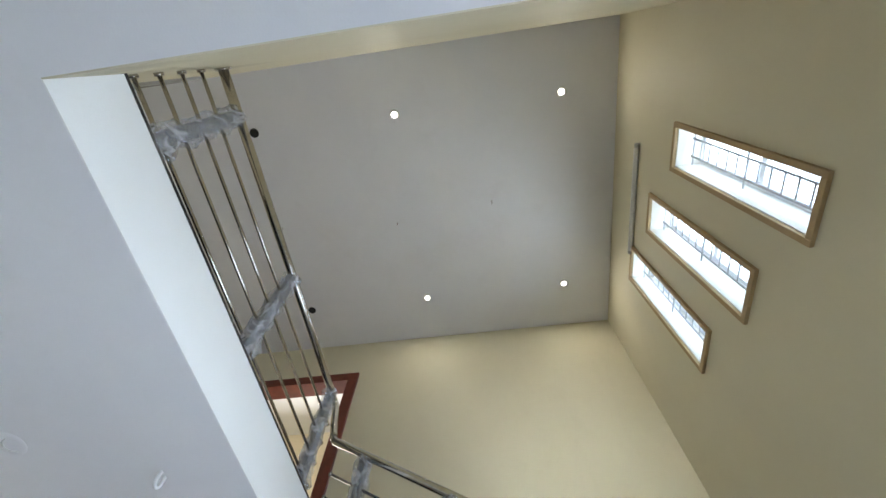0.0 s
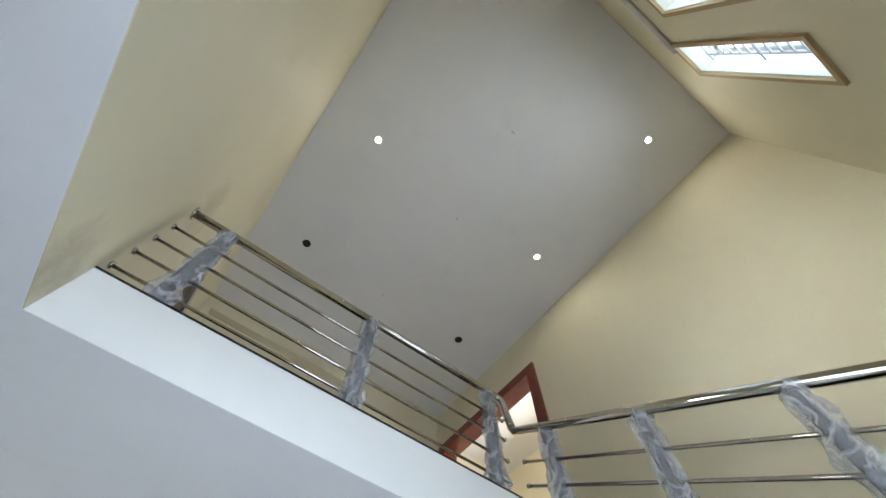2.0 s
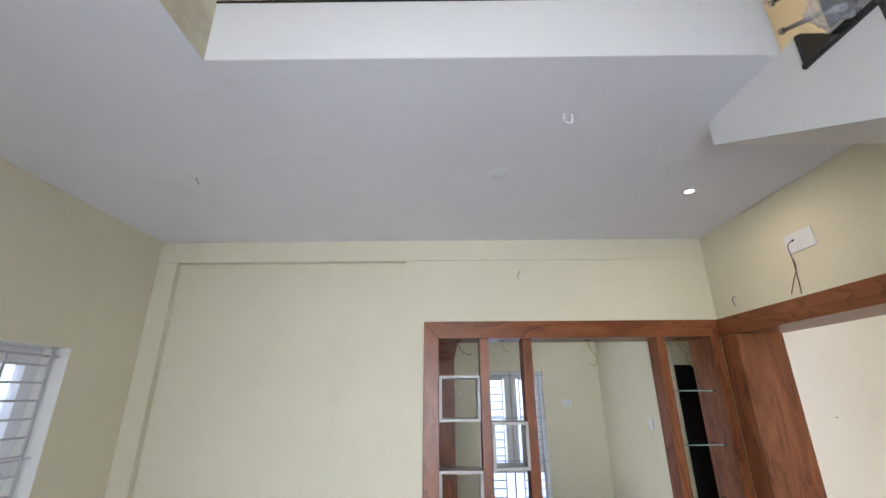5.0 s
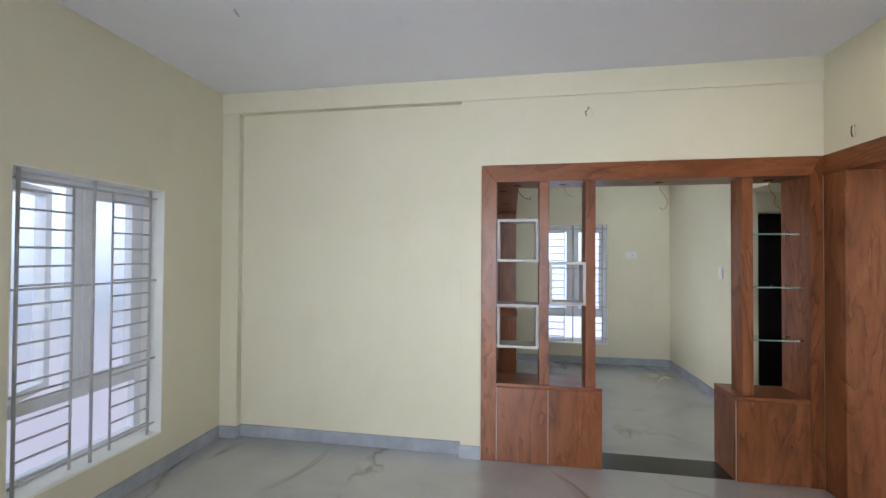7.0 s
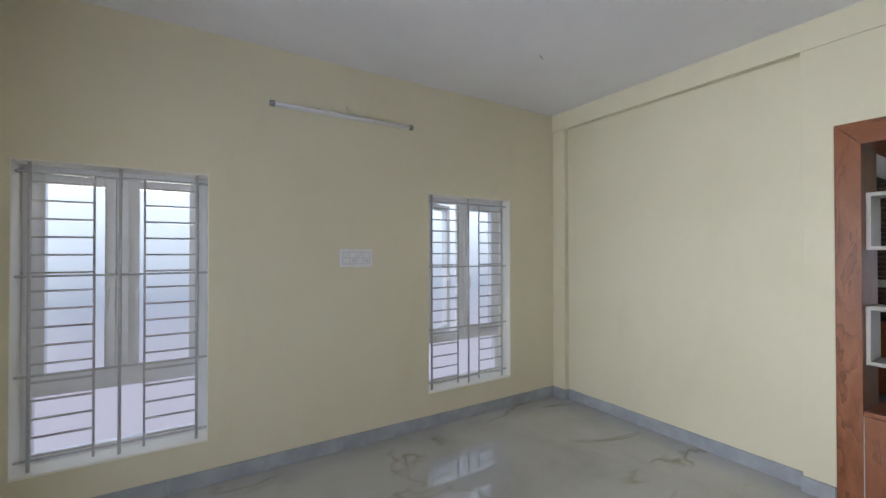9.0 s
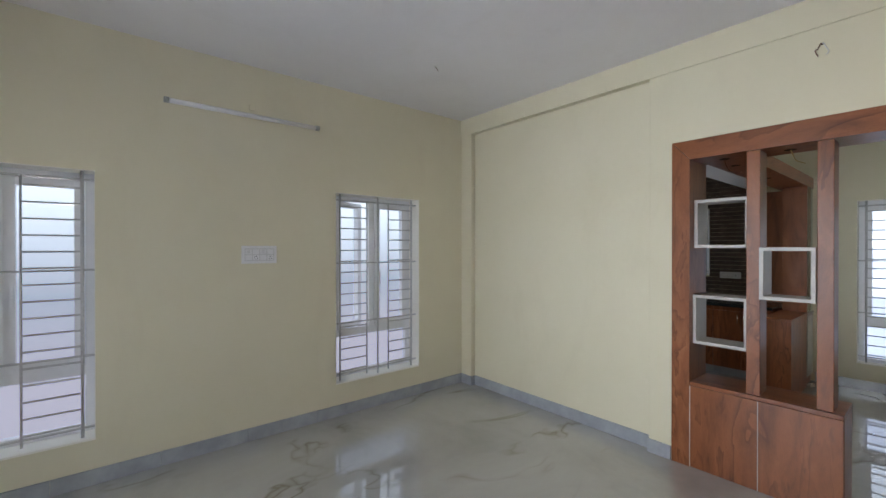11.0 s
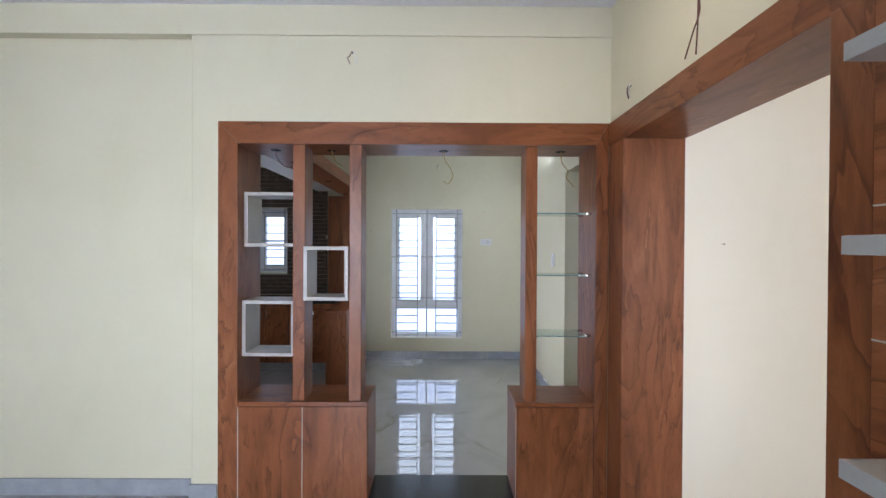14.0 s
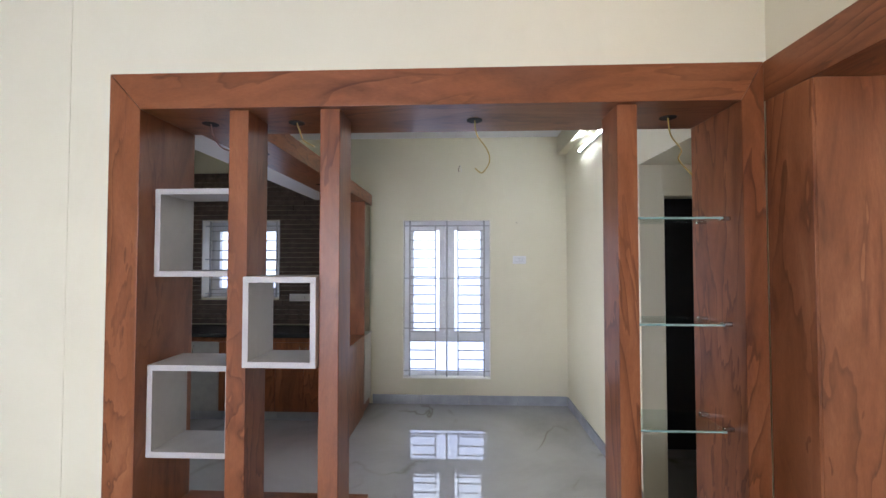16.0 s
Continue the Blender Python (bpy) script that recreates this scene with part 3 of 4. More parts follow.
casement("window_4", 0.933, 0.91, pose(1.0735, YF, 1.19), "small white barred kitchen window", fixed_low=False, inset=0.19)


def slit(name, x0, x1, z0, z1):
    """A tall slit window in the south wall; outer side to -y."""
    win = thing(name, ((x0 + x1) / 2, YW, z0), "tall slit window with ladder grille and tan surround", "window", "slit windows", "structure")
    t = 0.034
    bm = bmesh.new()
    ring(bm, x0 - t, x1 + t, z0 - t, z1 + t, YW - 0.001, YW + 0.022, t)
    part("surround", bm, SURROUND, win, "tan painted plaster surround")
    bm = bmesh.new()
    for a in ((x0, x0 + 0.004, z0, z1), (x1 - 0.004, x1, z0, z1), (x0 + 0.004, x1 - 0.004, z0, z0 + 0.004), (x0 + 0.004, x1 - 0.004, z1 - 0.004, z1)):
        put_box(bm, a[0], a[1], YW - 0.229, YW - 0.002, a[2], a[3])
    part("reveal", bm, REVEAL, win, "white painted reveal")
    bm = bmesh.new()
    ring(bm, x0 + 0.004, x1 - 0.004, z0 + 0.004, z1 - 0.004, YW - 0.21, YW - 0.17, 0.035)
    put_box(bm, x0 + 0.04, x1 - 0.04, YW - 0.205, YW - 0.175, (z0 + z1) / 2 - 0.02, (z0 + z1) / 2 + 0.02)
    part("window_frame", bm, UPVC, win)
    part("pane", box(x0 + 0.038, x1 - 0.038, YW - 0.194, YW - 0.19, z0 + 0.038, z1 - 0.038), GLASS, win).visible_shadow = False
    bm = bmesh.new()
    w = x1 - x0
    for u in (0.30, 0.74):
        put_tube(bm, [(x0 + u * w, YW - 0.09, z0 + 0.03), (x0 + u * w, YW - 0.09, z1 - 0.03)], 0.007, 8)
    k = 13
    for i in range(k):
        z = z0 + 0.05 + i * (z1 - z0 - 0.1) / (k - 1)
        put_tube(bm, [(x0 + 0.30 * w, YW - 0.09, z), (x0 + 0.74 * w, YW - 0.09, z)], 0.006, 6, caps=False)
    for z in (z0 + 0.06, (z0 + z1) / 2, z1 - 0.06):
        put_tube(bm, [(x0 + 0.02, YW - 0.085, z), (x1 - 0.02, YW - 0.085, z)], 0.006, 6, caps=False)
    part("grille", bm, GRILLE, win, "grey steel ladder grille")


for i, (x0, x1, z0, z1) in enumerate(SLITS):
    slit("window_%d" % (5 + i), x0, x1, z0, z1)

# daylight outside the openings
for i, a in enumerate(((-1.4, -1.3, -5.9, 5.1, -0.29, 7), (-3, 8, 5.2, 5.3, -0.29, 7), (-3, 8, -6.1, -6.0, -0.29, 14))):
    structure("backdrop" if i == 0 else "backdrop.%03d" % i, box(*a), (OUTSIDE, OUTSIDE_N, OUTSIDE_S)[i], "pale hazy daylight outside the windows")

# ---- room divider with open shelves and low cupboards ----
P0, P1 = -0.006, 0.318
div = thing("room_divider", (3.52, 0, 0), "reddish wood-laminate room divider with open display bays", "room divider")


def prism(pts, y0, y1):
    """A board of the outline pts (x, z) between two planes, its edges eased."""
    bm = bmesh.new()
    a, b = [bm.verts.new((x, y0, z)) for x, z in pts], [bm.verts.new((x, y1, z)) for x, z in pts]
    bm.faces.new(a)
    bm.faces.new(b[::-1])
    for i in range(len(pts)):
        j = (i + 1) % len(pts)
        bm.faces.new((a[i], b[i], b[j], a[j]))
    bmesh.ops.bevel(bm, geom=list(bm.edges), offset=0.0022, segments=2, profile=0.6, affect="EDGES")
    return bm


DX = XE - 0.012
part("header", prism([(2.317, 2.34), (2.437, 2.204), (4.639, 2.204), (DX - 0.001, 2.34)], P0, P1), WOOD_X, div)
part("jamb", prism([(2.316, 0.0), (2.436, 0.0), (2.436, 2.203), (2.316, 2.339)], P0, P1), WOOD_Z, div)
part("jamb", prism([(4.640, 0.0), (DX, 0.0), (DX, 2.339), (4.640, 2.203)], P0, P1), WOOD_Z, div)
for a, b in ((2.768, 2.842), (3.117, 3.192), (4.212, 4.284)):
    part("post", box(a, b, P0 + 0.022, 0.176, 0.614, 2.203, bevel=0.003), WOOD_Z, div)
for a, b, ds in ((2.438, 3.238, ((2.440, 2.833), (2.837, 3.236))), (4.154, 4.638, ((4.156, 4.636),))):
    cab = part("cupboard", box(a, b, P0 + 0.022, P1, 0.0, 0.585), WOOD_Z, div)
    part("ledge", box(a, b, P0 + 0.004, P1 + 0.004, 0.586, 0.612, bevel=0.003), WOOD_X, div)
    for c, d in ds:
        part("cupboard_door", box(c, d, P0 + 0.002, P0 + 0.020, 0.004, 0.583, bevel=0.002), WOOD_Z, div)
        part("groove_strip", box(c - 0.003, c + 0.0015, P0 - 0.001, P0 + 0.001, 0.006, 0.583), SHELFW, div, "thin white groove line")


def display_box(x0, x1, z0, z1, y0):
    t = 0.022
    b = thing("display_box", (x0, y0, z0), "pale grey laminate open display box in the divider", "display box", "divider display boxes")
    for n, a in (("bottom", (x0, x1, z0, z0 + t)), ("top", (x0, x1, z1 - t, z1)), ("side", (x0, x0 + t, z0 + t, z1 - t)), ("side", (x1 - t, x1, z0 + t, z1 - t))):
        part(n, box(a[0], a[1], y0, y0 + 0.205, a[2], a[3], bevel=0.0015), SHELFW, b)


display_box(2.437, 2.767, 1.570, 1.917, 0.078)
display_box(2.437, 2.767, 0.880, 1.232, 0.052)
display_box(2.843, 3.116, 1.241, 1.574, -0.012)

for i, z in enumerate((1.785, 1.395, 1.012)):
    g = thing("glass_shelf", (4.46, 0.15, z), "clear glass shelf on chrome clips in the divider", "shelf", "divider glass shelves")
    part("glass_plate", box(4.286, 4.60, 0.045, 0.255, z, z + 0.008), SHELFGLASS, g)
    part("glass_edge", box(4.286, 4.60, 0.0435, 0.0445, z, z + 0.008), GLASSEDGE, g, "green-tinted polished glass edge")
    for yy in (0.07, 0.22):
        bm = box(4.602, 4.639, yy - 0.008, yy + 0.008, z - 0.004, z + 0.012, bevel=0.003)
        part("clip", bm, STEEL, g, "chrome shelf clip")
        bm = box(4.285, 4.300, yy - 0.012, yy + 0.012, z - 0.010, z - 0.001, bevel=0.002)
        part("clip", bm, STEEL, g, "chrome shelf clip")


def ceiling_wire(x, y, z, pts, material, label):
    w = thing("dangling_wire", (x, y, z), label, "wire", "divider wires")
    bm = bmesh.new()
    put_tube(bm, [(x, y, z - 0.002), (x, y, z - 0.0002)], 0.032, 18)
    part("cutout", bm, BLACK, w, "round dark cutout")
    part("cable", tube(curve_pts([(x + a, y + b, z + c) for a, b, c in pts]), 0.003, 6), material, w)


ceiling_wire(2.60, 0.17, 2.204, [(0, 0, 0), (0.01, 0.0, -0.05), (0.05, 0, -0.10), (0.10, 0, -0.115), (0.105, 0, -0.10)], WIRE, "loose dark wire from a cutout overhead")
ceiling_wire(2.965, 0.17, 2.204, [(0, 0, 0), (0.015, 0, -0.04), (0.03, 0, -0.075), (0.075, 0, -0.10)], YWIRE, "loose yellow wire from a cutout overhead")
ceiling_wire(3.70, 0.17, 2.204, [(0, 0, 0), (0.01, 0, -0.06), (0.05, 0, -0.12), (0.06, 0, -0.17), (0.03, 0, -0.215), (0.0, 0, -0.195)], YWIRE, "curled loose wire from a cutout overhead")
ceiling_wire(4.47, 0.17, 2.204, [(0, 0, 0), (0.01, 0, -0.07), (0.05, 0, -0.13), (0.04, 0, -0.17), (0.09, 0, -0.23)], YWIRE, "loose yellow wire from a cutout overhead")
structure("threshold", box(3.24, 4.152, 0.02, 0.285, 0.0005, 0.004), GRANITE, "black granite threshold strip in the floor", "threshold")

# ---- wood lining of the east opening ----
lin = thing("opening_lining", (XE, -0.8, 0), "reddish wood-laminate lining around the wall opening", "door casing", "", "structure")
part("header_board", box(XE - 0.010, XE - 0.001, -1.575, -0.001, 2.198, 2.34, bevel=0.002), WOOD_Y, lin)
part("soffit_board", box(XE - 0.001, 5.075, -1.48, -0.18, 2.200, 2.2195, bevel=0.001), WOOD_Y, lin)
part("jamb_board", box(XE - 0.010, XE - 0.001, -0.198, -0.008, 0, 2.197, bevel=0.002), WOOD_Z, lin)
part("jamb_lining", box(XE - 0.001, 5.075, -0.199, -0.1805, 0, 2.199, bevel=0.001), WOOD_Z, lin)
part("jamb_board", box(XE - 0.02, XE - 0.001, -1.575, -1.462, 0, 2.197, bevel=0.002), WOOD_Z, lin)
part("jamb_lining", box(XE - 0.001, 5.075, -1.4795, -1.461, 0, 2.199, bevel=0.001), WOOD_Z, lin)

# ---- television wall unit ----
YT = -2.62
tv = thing("television_wall", (XE, -2.07, 0), "reddish wood-laminate television wall panel with white grooves", "wall panel")
zs = [0.651, 1.364, 1.681, 2.365]
for a, b in zip(zs, zs[1:]):
    part("panel_board", box(XE - 0.022, XE - 0.001, YT, -1.577, a + 0.002, b - 0.002, bevel=0.0015), WOOD_Y, tv)
for z in zs[1:3]:
    part("groove_strip", box(XE - 0.023, XE - 0.004, YT, -1.577, z - 0.0019, z + 0.0019), SHELFW, tv, "thin white groove line")
low = thing("television_cabinet", (4.58, -2.03, 0), "low reddish wood cabinet under the television panel", "cabinet")
part("body", box(4.435, XE - 0.002, YT, -1.533, 0.0, 0.625), WOOD_Y, low)
part("top", box(4.413, XE - 0.002, YT, -1.445, 0.626, 0.65, bevel=0.002), WOOD_Y, low)
for a, b in ((YT + 0.003, -2.08), (-2.074, -1.536)):
    part("cabinet_door", box(4.416, 4.434, a, b, 0.03, 0.623, bevel=0.002), WOOD_Y, low)
for z0, z1 in ((1.948, 1.985), (1.567, 1.605), (1.125, 1.163)):
    s = thing("wall_shelf", (4.6, -1.93, z0), "pale grey laminate floating shelf on the wood panel", "shelf", "television wall shelves")
    part("board", box(4.4815, XE - 0.024, -2.135, -1.7365, z0, z1, bevel=0.002), SHELFW, s)
    part("edge_band", box(4.480, 4.4812, -2.135, -1.735, z0 + 0.0005, z1 - 0.0005), GREYLAM, s, "pale edge band")
    part("edge_band", box(4.4815, XE - 0.024, -1.7363, -1.735, z0 + 0.0005, z1 - 0.0005), GREYLAM, s, "pale edge band")


# ---- switch boards ----
def board(name, m, w, h, cells, label):
    """A modular plate, face to -y, centred on the wall face; cells: rows from the top, s switch, p socket, r regulator, b blank."""
    b = thing(name, (0, 0, 0), label, "switch board")
    part("plate", box(-w / 2, w / 2, -0.012, -0.0005, -h / 2, h / 2, bevel=0.004), SWITCH, b)
    part("inset", box(-w / 2 + 0.022, w / 2 - 0.022, -0.0132, -0.0122, -h / 2 + 0.021, h / 2 - 0.021), INSET, b)
    cols, rows = len(cells[0]), len(cells)
    cw, ch = (w - 0.05) / cols, (h - 0.05) / rows
    g = min(0.004, 0.08 * cw)
    for k, line in enumerate(cells):
        for i, kind in enumerate(line):
            x0 = -w / 2 + 0.025 + i * cw + g
            x1, z1 = x0 + cw - 2 * g, h / 2 - 0.025 - k * ch - g
            z0 = z1 - ch + 2 * g
            xc, zc = (x0 + x1) / 2, (z0 + z1) / 2
            if kind == "s":
                # a rocker, its lower half pressed in
                bm = bmesh.new()
                vs = [bm.verts.new(p) for x in (x0, x1) for p in ((x, -0.0133, z0), (x, -0.0150, z0), (x, -0.0168, zc), (x, -0.0195, z1), (x, -0.0133, z1))]
                bm.faces.new(vs[:5])
                bm.faces.new(vs[:4:-1])
                for q in range(5):
                    bm.faces.new((vs[q], vs[(q + 1) % 5], vs[5 + (q + 1) % 5], vs[5 + q]))
                part("switch", bm, SWITCH, b)
                continue
            face = part("socket" if kind == "p" else "regulator" if kind == "r" else "blank", box(x0, x1, -0.0165, -0.0133, z0, z1, bevel=0.0012), SWITCH, b)
            if kind == "p":
                s3 = min(x1 - x0, z1 - z0) * 0.26
                for dx, dz, rad in ((0, 1.0, 0.0034), (-0.9, 0.25, 0.0022), (0.9, 0.25, 0.0022), (-0.9, -0.75, 0.003), (0.9, -0.75, 0.003)):
                    part("pin_hole", tube([(xc + dx * s3, -0.0171, zc + dz * s3), (xc + dx * s3, -0.0160, zc + dz * s3)], rad, 10), BLACK, face)
            if kind == "r":
                rad = min(x1 - x0, z1 - z0) * 0.38
                part("knob", tube([(xc, -0.0165, zc), (xc, -0.026, zc), (xc, -0.028, zc)], rad, 20, radii=[rad, 0.92 * rad, 0.80 * rad]), SWITCH, face)
                part("grip", box(xc - 0.15 * rad, xc + 0.15 * rad, -0.033, -0.028, zc - 0.8 * rad, zc + 0.8 * rad, bevel=0.001), INSET, face)
    b.matrix_basis = m
    return b


board("switch_board", pose(0, -2.25, 1.515, 0, 0, 90), 0.275, 0.145, ("rsrs", "spsp"), "white modular switch board on cream wall")
board("switch_board", pose(XE - 0.022, -1.868, 1.452, 0, 0, -90), 0.345, 0.155, ("sssss", "srbpb"), "white modular socket board on the wood panel")
board("switch_board", pose(4.314, YF, 1.64), 0.15, 0.09, ("sp",), "small white switch plate on dining wall")
board("switch_board", pose(XD, 1.72, 1.44, 0, 0, -90), 0.09, 0.13, ("s", "s"), "small white switch plate beside the passage")
board("switch_board", pose(1.79, YF - 0.022, 1.205), 0.24, 0.085, ("ssp",), "white socket plate on kitchen cladding")
pl = thing("socket_plate", (XE, -0.965, 2.68), "blank white socket plate with loose wires", "socket plate")
part("plate", box(XE - 0.012, XE - 0.0005, -1.075, -0.862, 2.612, 2.735, bevel=0.003), SWITCH, pl)
part("knockout", tube([(XE - 0.0145, -0.93, 2.69), (XE - 0.012, -0.93, 2.69)], 0.008, 10), BLACK, pl)
for k, (dy, dz) in enumerate(((0.075, -0.325), (0.0, -0.34))):
    pts = [(XE - 0.014, -0.92, 2.69), (XE - 0.03, -0.90, 2.66), (XE - 0.02, -0.895, 2.60), (XE - 0.02 - 0.004 * k, -0.905 + 0.004 * k, 2.52), (XE - 0.025, -0.90 + 0.4 * dy, 2.45), (XE - 0.03, -0.90 + dy, 2.69 + dz)]
    part("wire", tube(curve_pts(pts), 0.003, 6), WIRE, pl, "loose reddish brown wire")


def wall_wires(name, x, y, z, nrm, label, spread=0.03):
    """Two short loose tails and a coil out of a small hole in the plaster."""
    w = thing(name, (x, y, z), label, "wire", "wall wire tails")
    n, s = Vector(nrm), Vector((nrm[1], -nrm[0], 0))
    o = Vector((x, y, z))
    part("hole", tube([o - 0.001 * n, o + 0.001 * n], 0.006, 12), BLACK, w)
    for k, sg in enumerate((-1, 1)):
        q = [o, o + 0.012 * n + sg * 0.006 * s, o + 0.018 * n + sg * spread * 0.6 * s - Vector((0, 0, 0.03)), o + 0.015 * n + sg * spread * s - Vector((0, 0, 0.055 - 0.02 * k)), o + 0.01 * n + sg * spread * 0.6 * s - Vector((0, 0, 0.07))]
        part("tail", tube(curve_pts(q, 6), 0.0028, 6), WIRE if k else CONDUIT, w)


wall_wires("wire_tails", 3.14, 0.0, 2.765, (0, -1, 0), "loose wire tails on cream wall above the divider")
wall_wires("wire_tails", XE, -0.27, 2.47, (-1, 0, 0), "short wire tails on cream wall above the opening", 0.012)
wall_wires("wire_tails", 3.64, YF, 2.72, (0, -1, 0), "loose wire tails on dining wall above the window", 0.02)


# ---- ceiling fittings ----
def downlight(x, y, z, label):
    d = thing("downlight", (x, y, z), label, "downlight", "lit downlights")
    bm = bmesh.new()
    put_tube(bm, [(x, y, z - 0.0005), (x, y, z - 0.006), (x, y, z - 0.007)], 0.05, 28, caps=False, radii=[0.048, 0.046, 0.028])
    part("rim", bm, SWITCH, d, "white rim")
    part("lens", tube([(x, y, z - 0.005), (x, y, z - 0.0045)], 0.029, 24), LAMP, d, "warm glowing lens")


for x, y in ((2.085, -2.585), (4.16, -2.585), (2.09, -4.16), (4.16, -4.16)):
    downlight(x, y, ZU, "small round lit downlight in the high ceiling")
downlight(4.13, -0.93, ZC, "small round lit downlight in the hall ceiling")
for x, y in ((2.07, -1.185), (4.165, -1.185)):
    solo("downlight_cutout", tube([(x, y, ZU - 0.003), (x, y, ZU - 0.0002)], 0.045, 20), BLACK, (x, y, ZU), "empty round black downlight cutout", "cutout", "empty cutouts")


def stub(x, y, z, label, size=0.02):
    """A cut conduit end with two wire tips."""
    c = thing("conduit_stub", (x, y, z), label, "conduit", "ceiling conduit stubs")
    part("pipe", tube([(x, y, z - 0.0005), (x, y, z - 0.012)], size * 0.6, 12), CONDUIT, c)
    bm = tube(curve_pts([(x, y, z - 0.01), (x + size, y, z - 0.03), (x + 1.4 * size, y + 0.5 * size, z - 0.04)], 5), 0.002, 6)
    part("wire", bm, WIRE, c)


stub(3.065, -3.43, ZU, "small capped conduit stub in high ceiling")
stub(3.18, -2.41, ZU, "small capped conduit stub in high ceiling", 0.016)
stub(3.08, -1.16, ZU, "small capped conduit stub in high ceiling", 0.014)
stub(0.955, -1.15, ZC, "small wire stub in the hall ceiling", 0.016)
hk = thing("fan_hook", (3.09, -1.75, ZC), "white painted steel fan hook in the ceiling", "hook")
part("hook_loop", tube(curve_pts([(3.072, -1.75, ZC - 0.001), (3.070, -1.75, ZC - 0.03), (3.076, -1.75, ZC - 0.05), (3.09, -1.75, ZC - 0.056), (3.104, -1.75, ZC - 0.05), (3.110, -1.75, ZC - 0.03), (3.108, -1.75, ZC - 0.001)], 6), 0.008, 8), CONDUIT, hk)
bx = thing("fan_box", (2.835, -1.18, ZC), "round painted-over ceiling box with plaster rim", "ceiling box")
bm = bmesh.new()
put_tube(bm, [(2.835, -1.18, ZC - 0.0005), (2.835, -1.18, ZC - 0.003), (2.835, -1.18, ZC - 0.0035)], 0.06, 24, caps=False, radii=[0.068, 0.064, 0.045])
part("rim", bm, WHITE, bx)
part("cable", tube(curve_pts([(2.80, -1.18, ZC - 0.003), (2.81, -1.17, ZC - 0.015), (2.85, -1.17, ZC - 0.016), (2.88, -1.19, ZC - 0.004)], 6), 0.003, 6), CONDUIT, bx)


def batten(name, a, b, n, on, label):
    """A tube-light batten on a wall between a and b, with n pointing into the room."""
    a, b, n = Vector(a), Vector(b), Vector(n)
    d = (b - a).normalized()
    t = thing(name, tuple((a + b) / 2), label, "tube light")
    bm = tube([a + 0.018 * n, b + 0.018 * n], 0.019, 12)
    part("housing", bm, CONDUIT if on else SWITCH, t)
    part("tube", tube([a + 0.032 * n + 0.03 * d, b + 0.032 * n - 0.03 * d], 0.012, 12), TUBE_ON if on else SWITCH, t, "lit white tube" if on else "")
    for p, s in ((a, 1), (b, -1)):
        part("end_cap", tube([p + 0.02 * n - 0.012 * s * d, p + 0.02 * n + 0.02 * s * d], 0.022, 12), GREYLAM, t)


batten("tube_light", (0, -2.893, 2.64), (0, -1.757, 2.64), (1, 0, 0), False, "unlit white tube light batten on cream wall")
batten("tube_light", (2.53, YW, 5.40 + 0.02), (3.54, YW, 5.42), (0, 1, 0), False, "unlit slim tube light batten near high ceiling")
batten("tube_light", (XD, 1.55, 2.72), (XD, 2.63, 2.72), (-1, 0, 0), True, "lit white tube light on dining wall")
bxx = solo("junction_box", box(0.0005, 0.02, -2.33, -2.28, 2.685, 2.73, bevel=0.004), CREAM, (0, -2.3, 2.7), "small painted junction box above the tube light", "junction box")

# ---- balcony railing and stair ----
RZ = (3.905, 3.755, 3.605, 3.460)
rail = thing("balcony_railing", (2.65, -2.06, ZF), "polished steel balcony railing with film-wrapped posts", "railing")
hr = [(XV + 0.004, -2.06, 4.105), (3.70, -2.06, 4.105)]
bend = curve_pts([(3.66, -2.06, 4.105), (3.765, -2.06, 4.10), (3.80, -2.075, 4.06), (3.80, -2.10, 3.93), (3.80, -2.13, 3.80)], 8)
part("handrail", tube([hr[0]] + [tuple(p) for p in bend], 0.025, 18), STEEL, rail)
part("wall_flange", tube([(XV + 0.001, -2.06, 4.105), (XV + 0.012, -2.06, 4.105)], 0.042, 20), STEEL, rail)
for z in RZ:
    rod = part("rod", tube([(XV + 0.004, -2.06, z), (3.79, -2.06, z)], 0.0085, 10), STEEL, rail)
    part("collar", tube([(XV + 0.001, -2.06, z), (XV + 0.014, -2.06, z)], 0.018, 14), STEEL, rod)
    part("ball_end", ball((3.795, -2.06, z), 0.014), STEEL, rod)


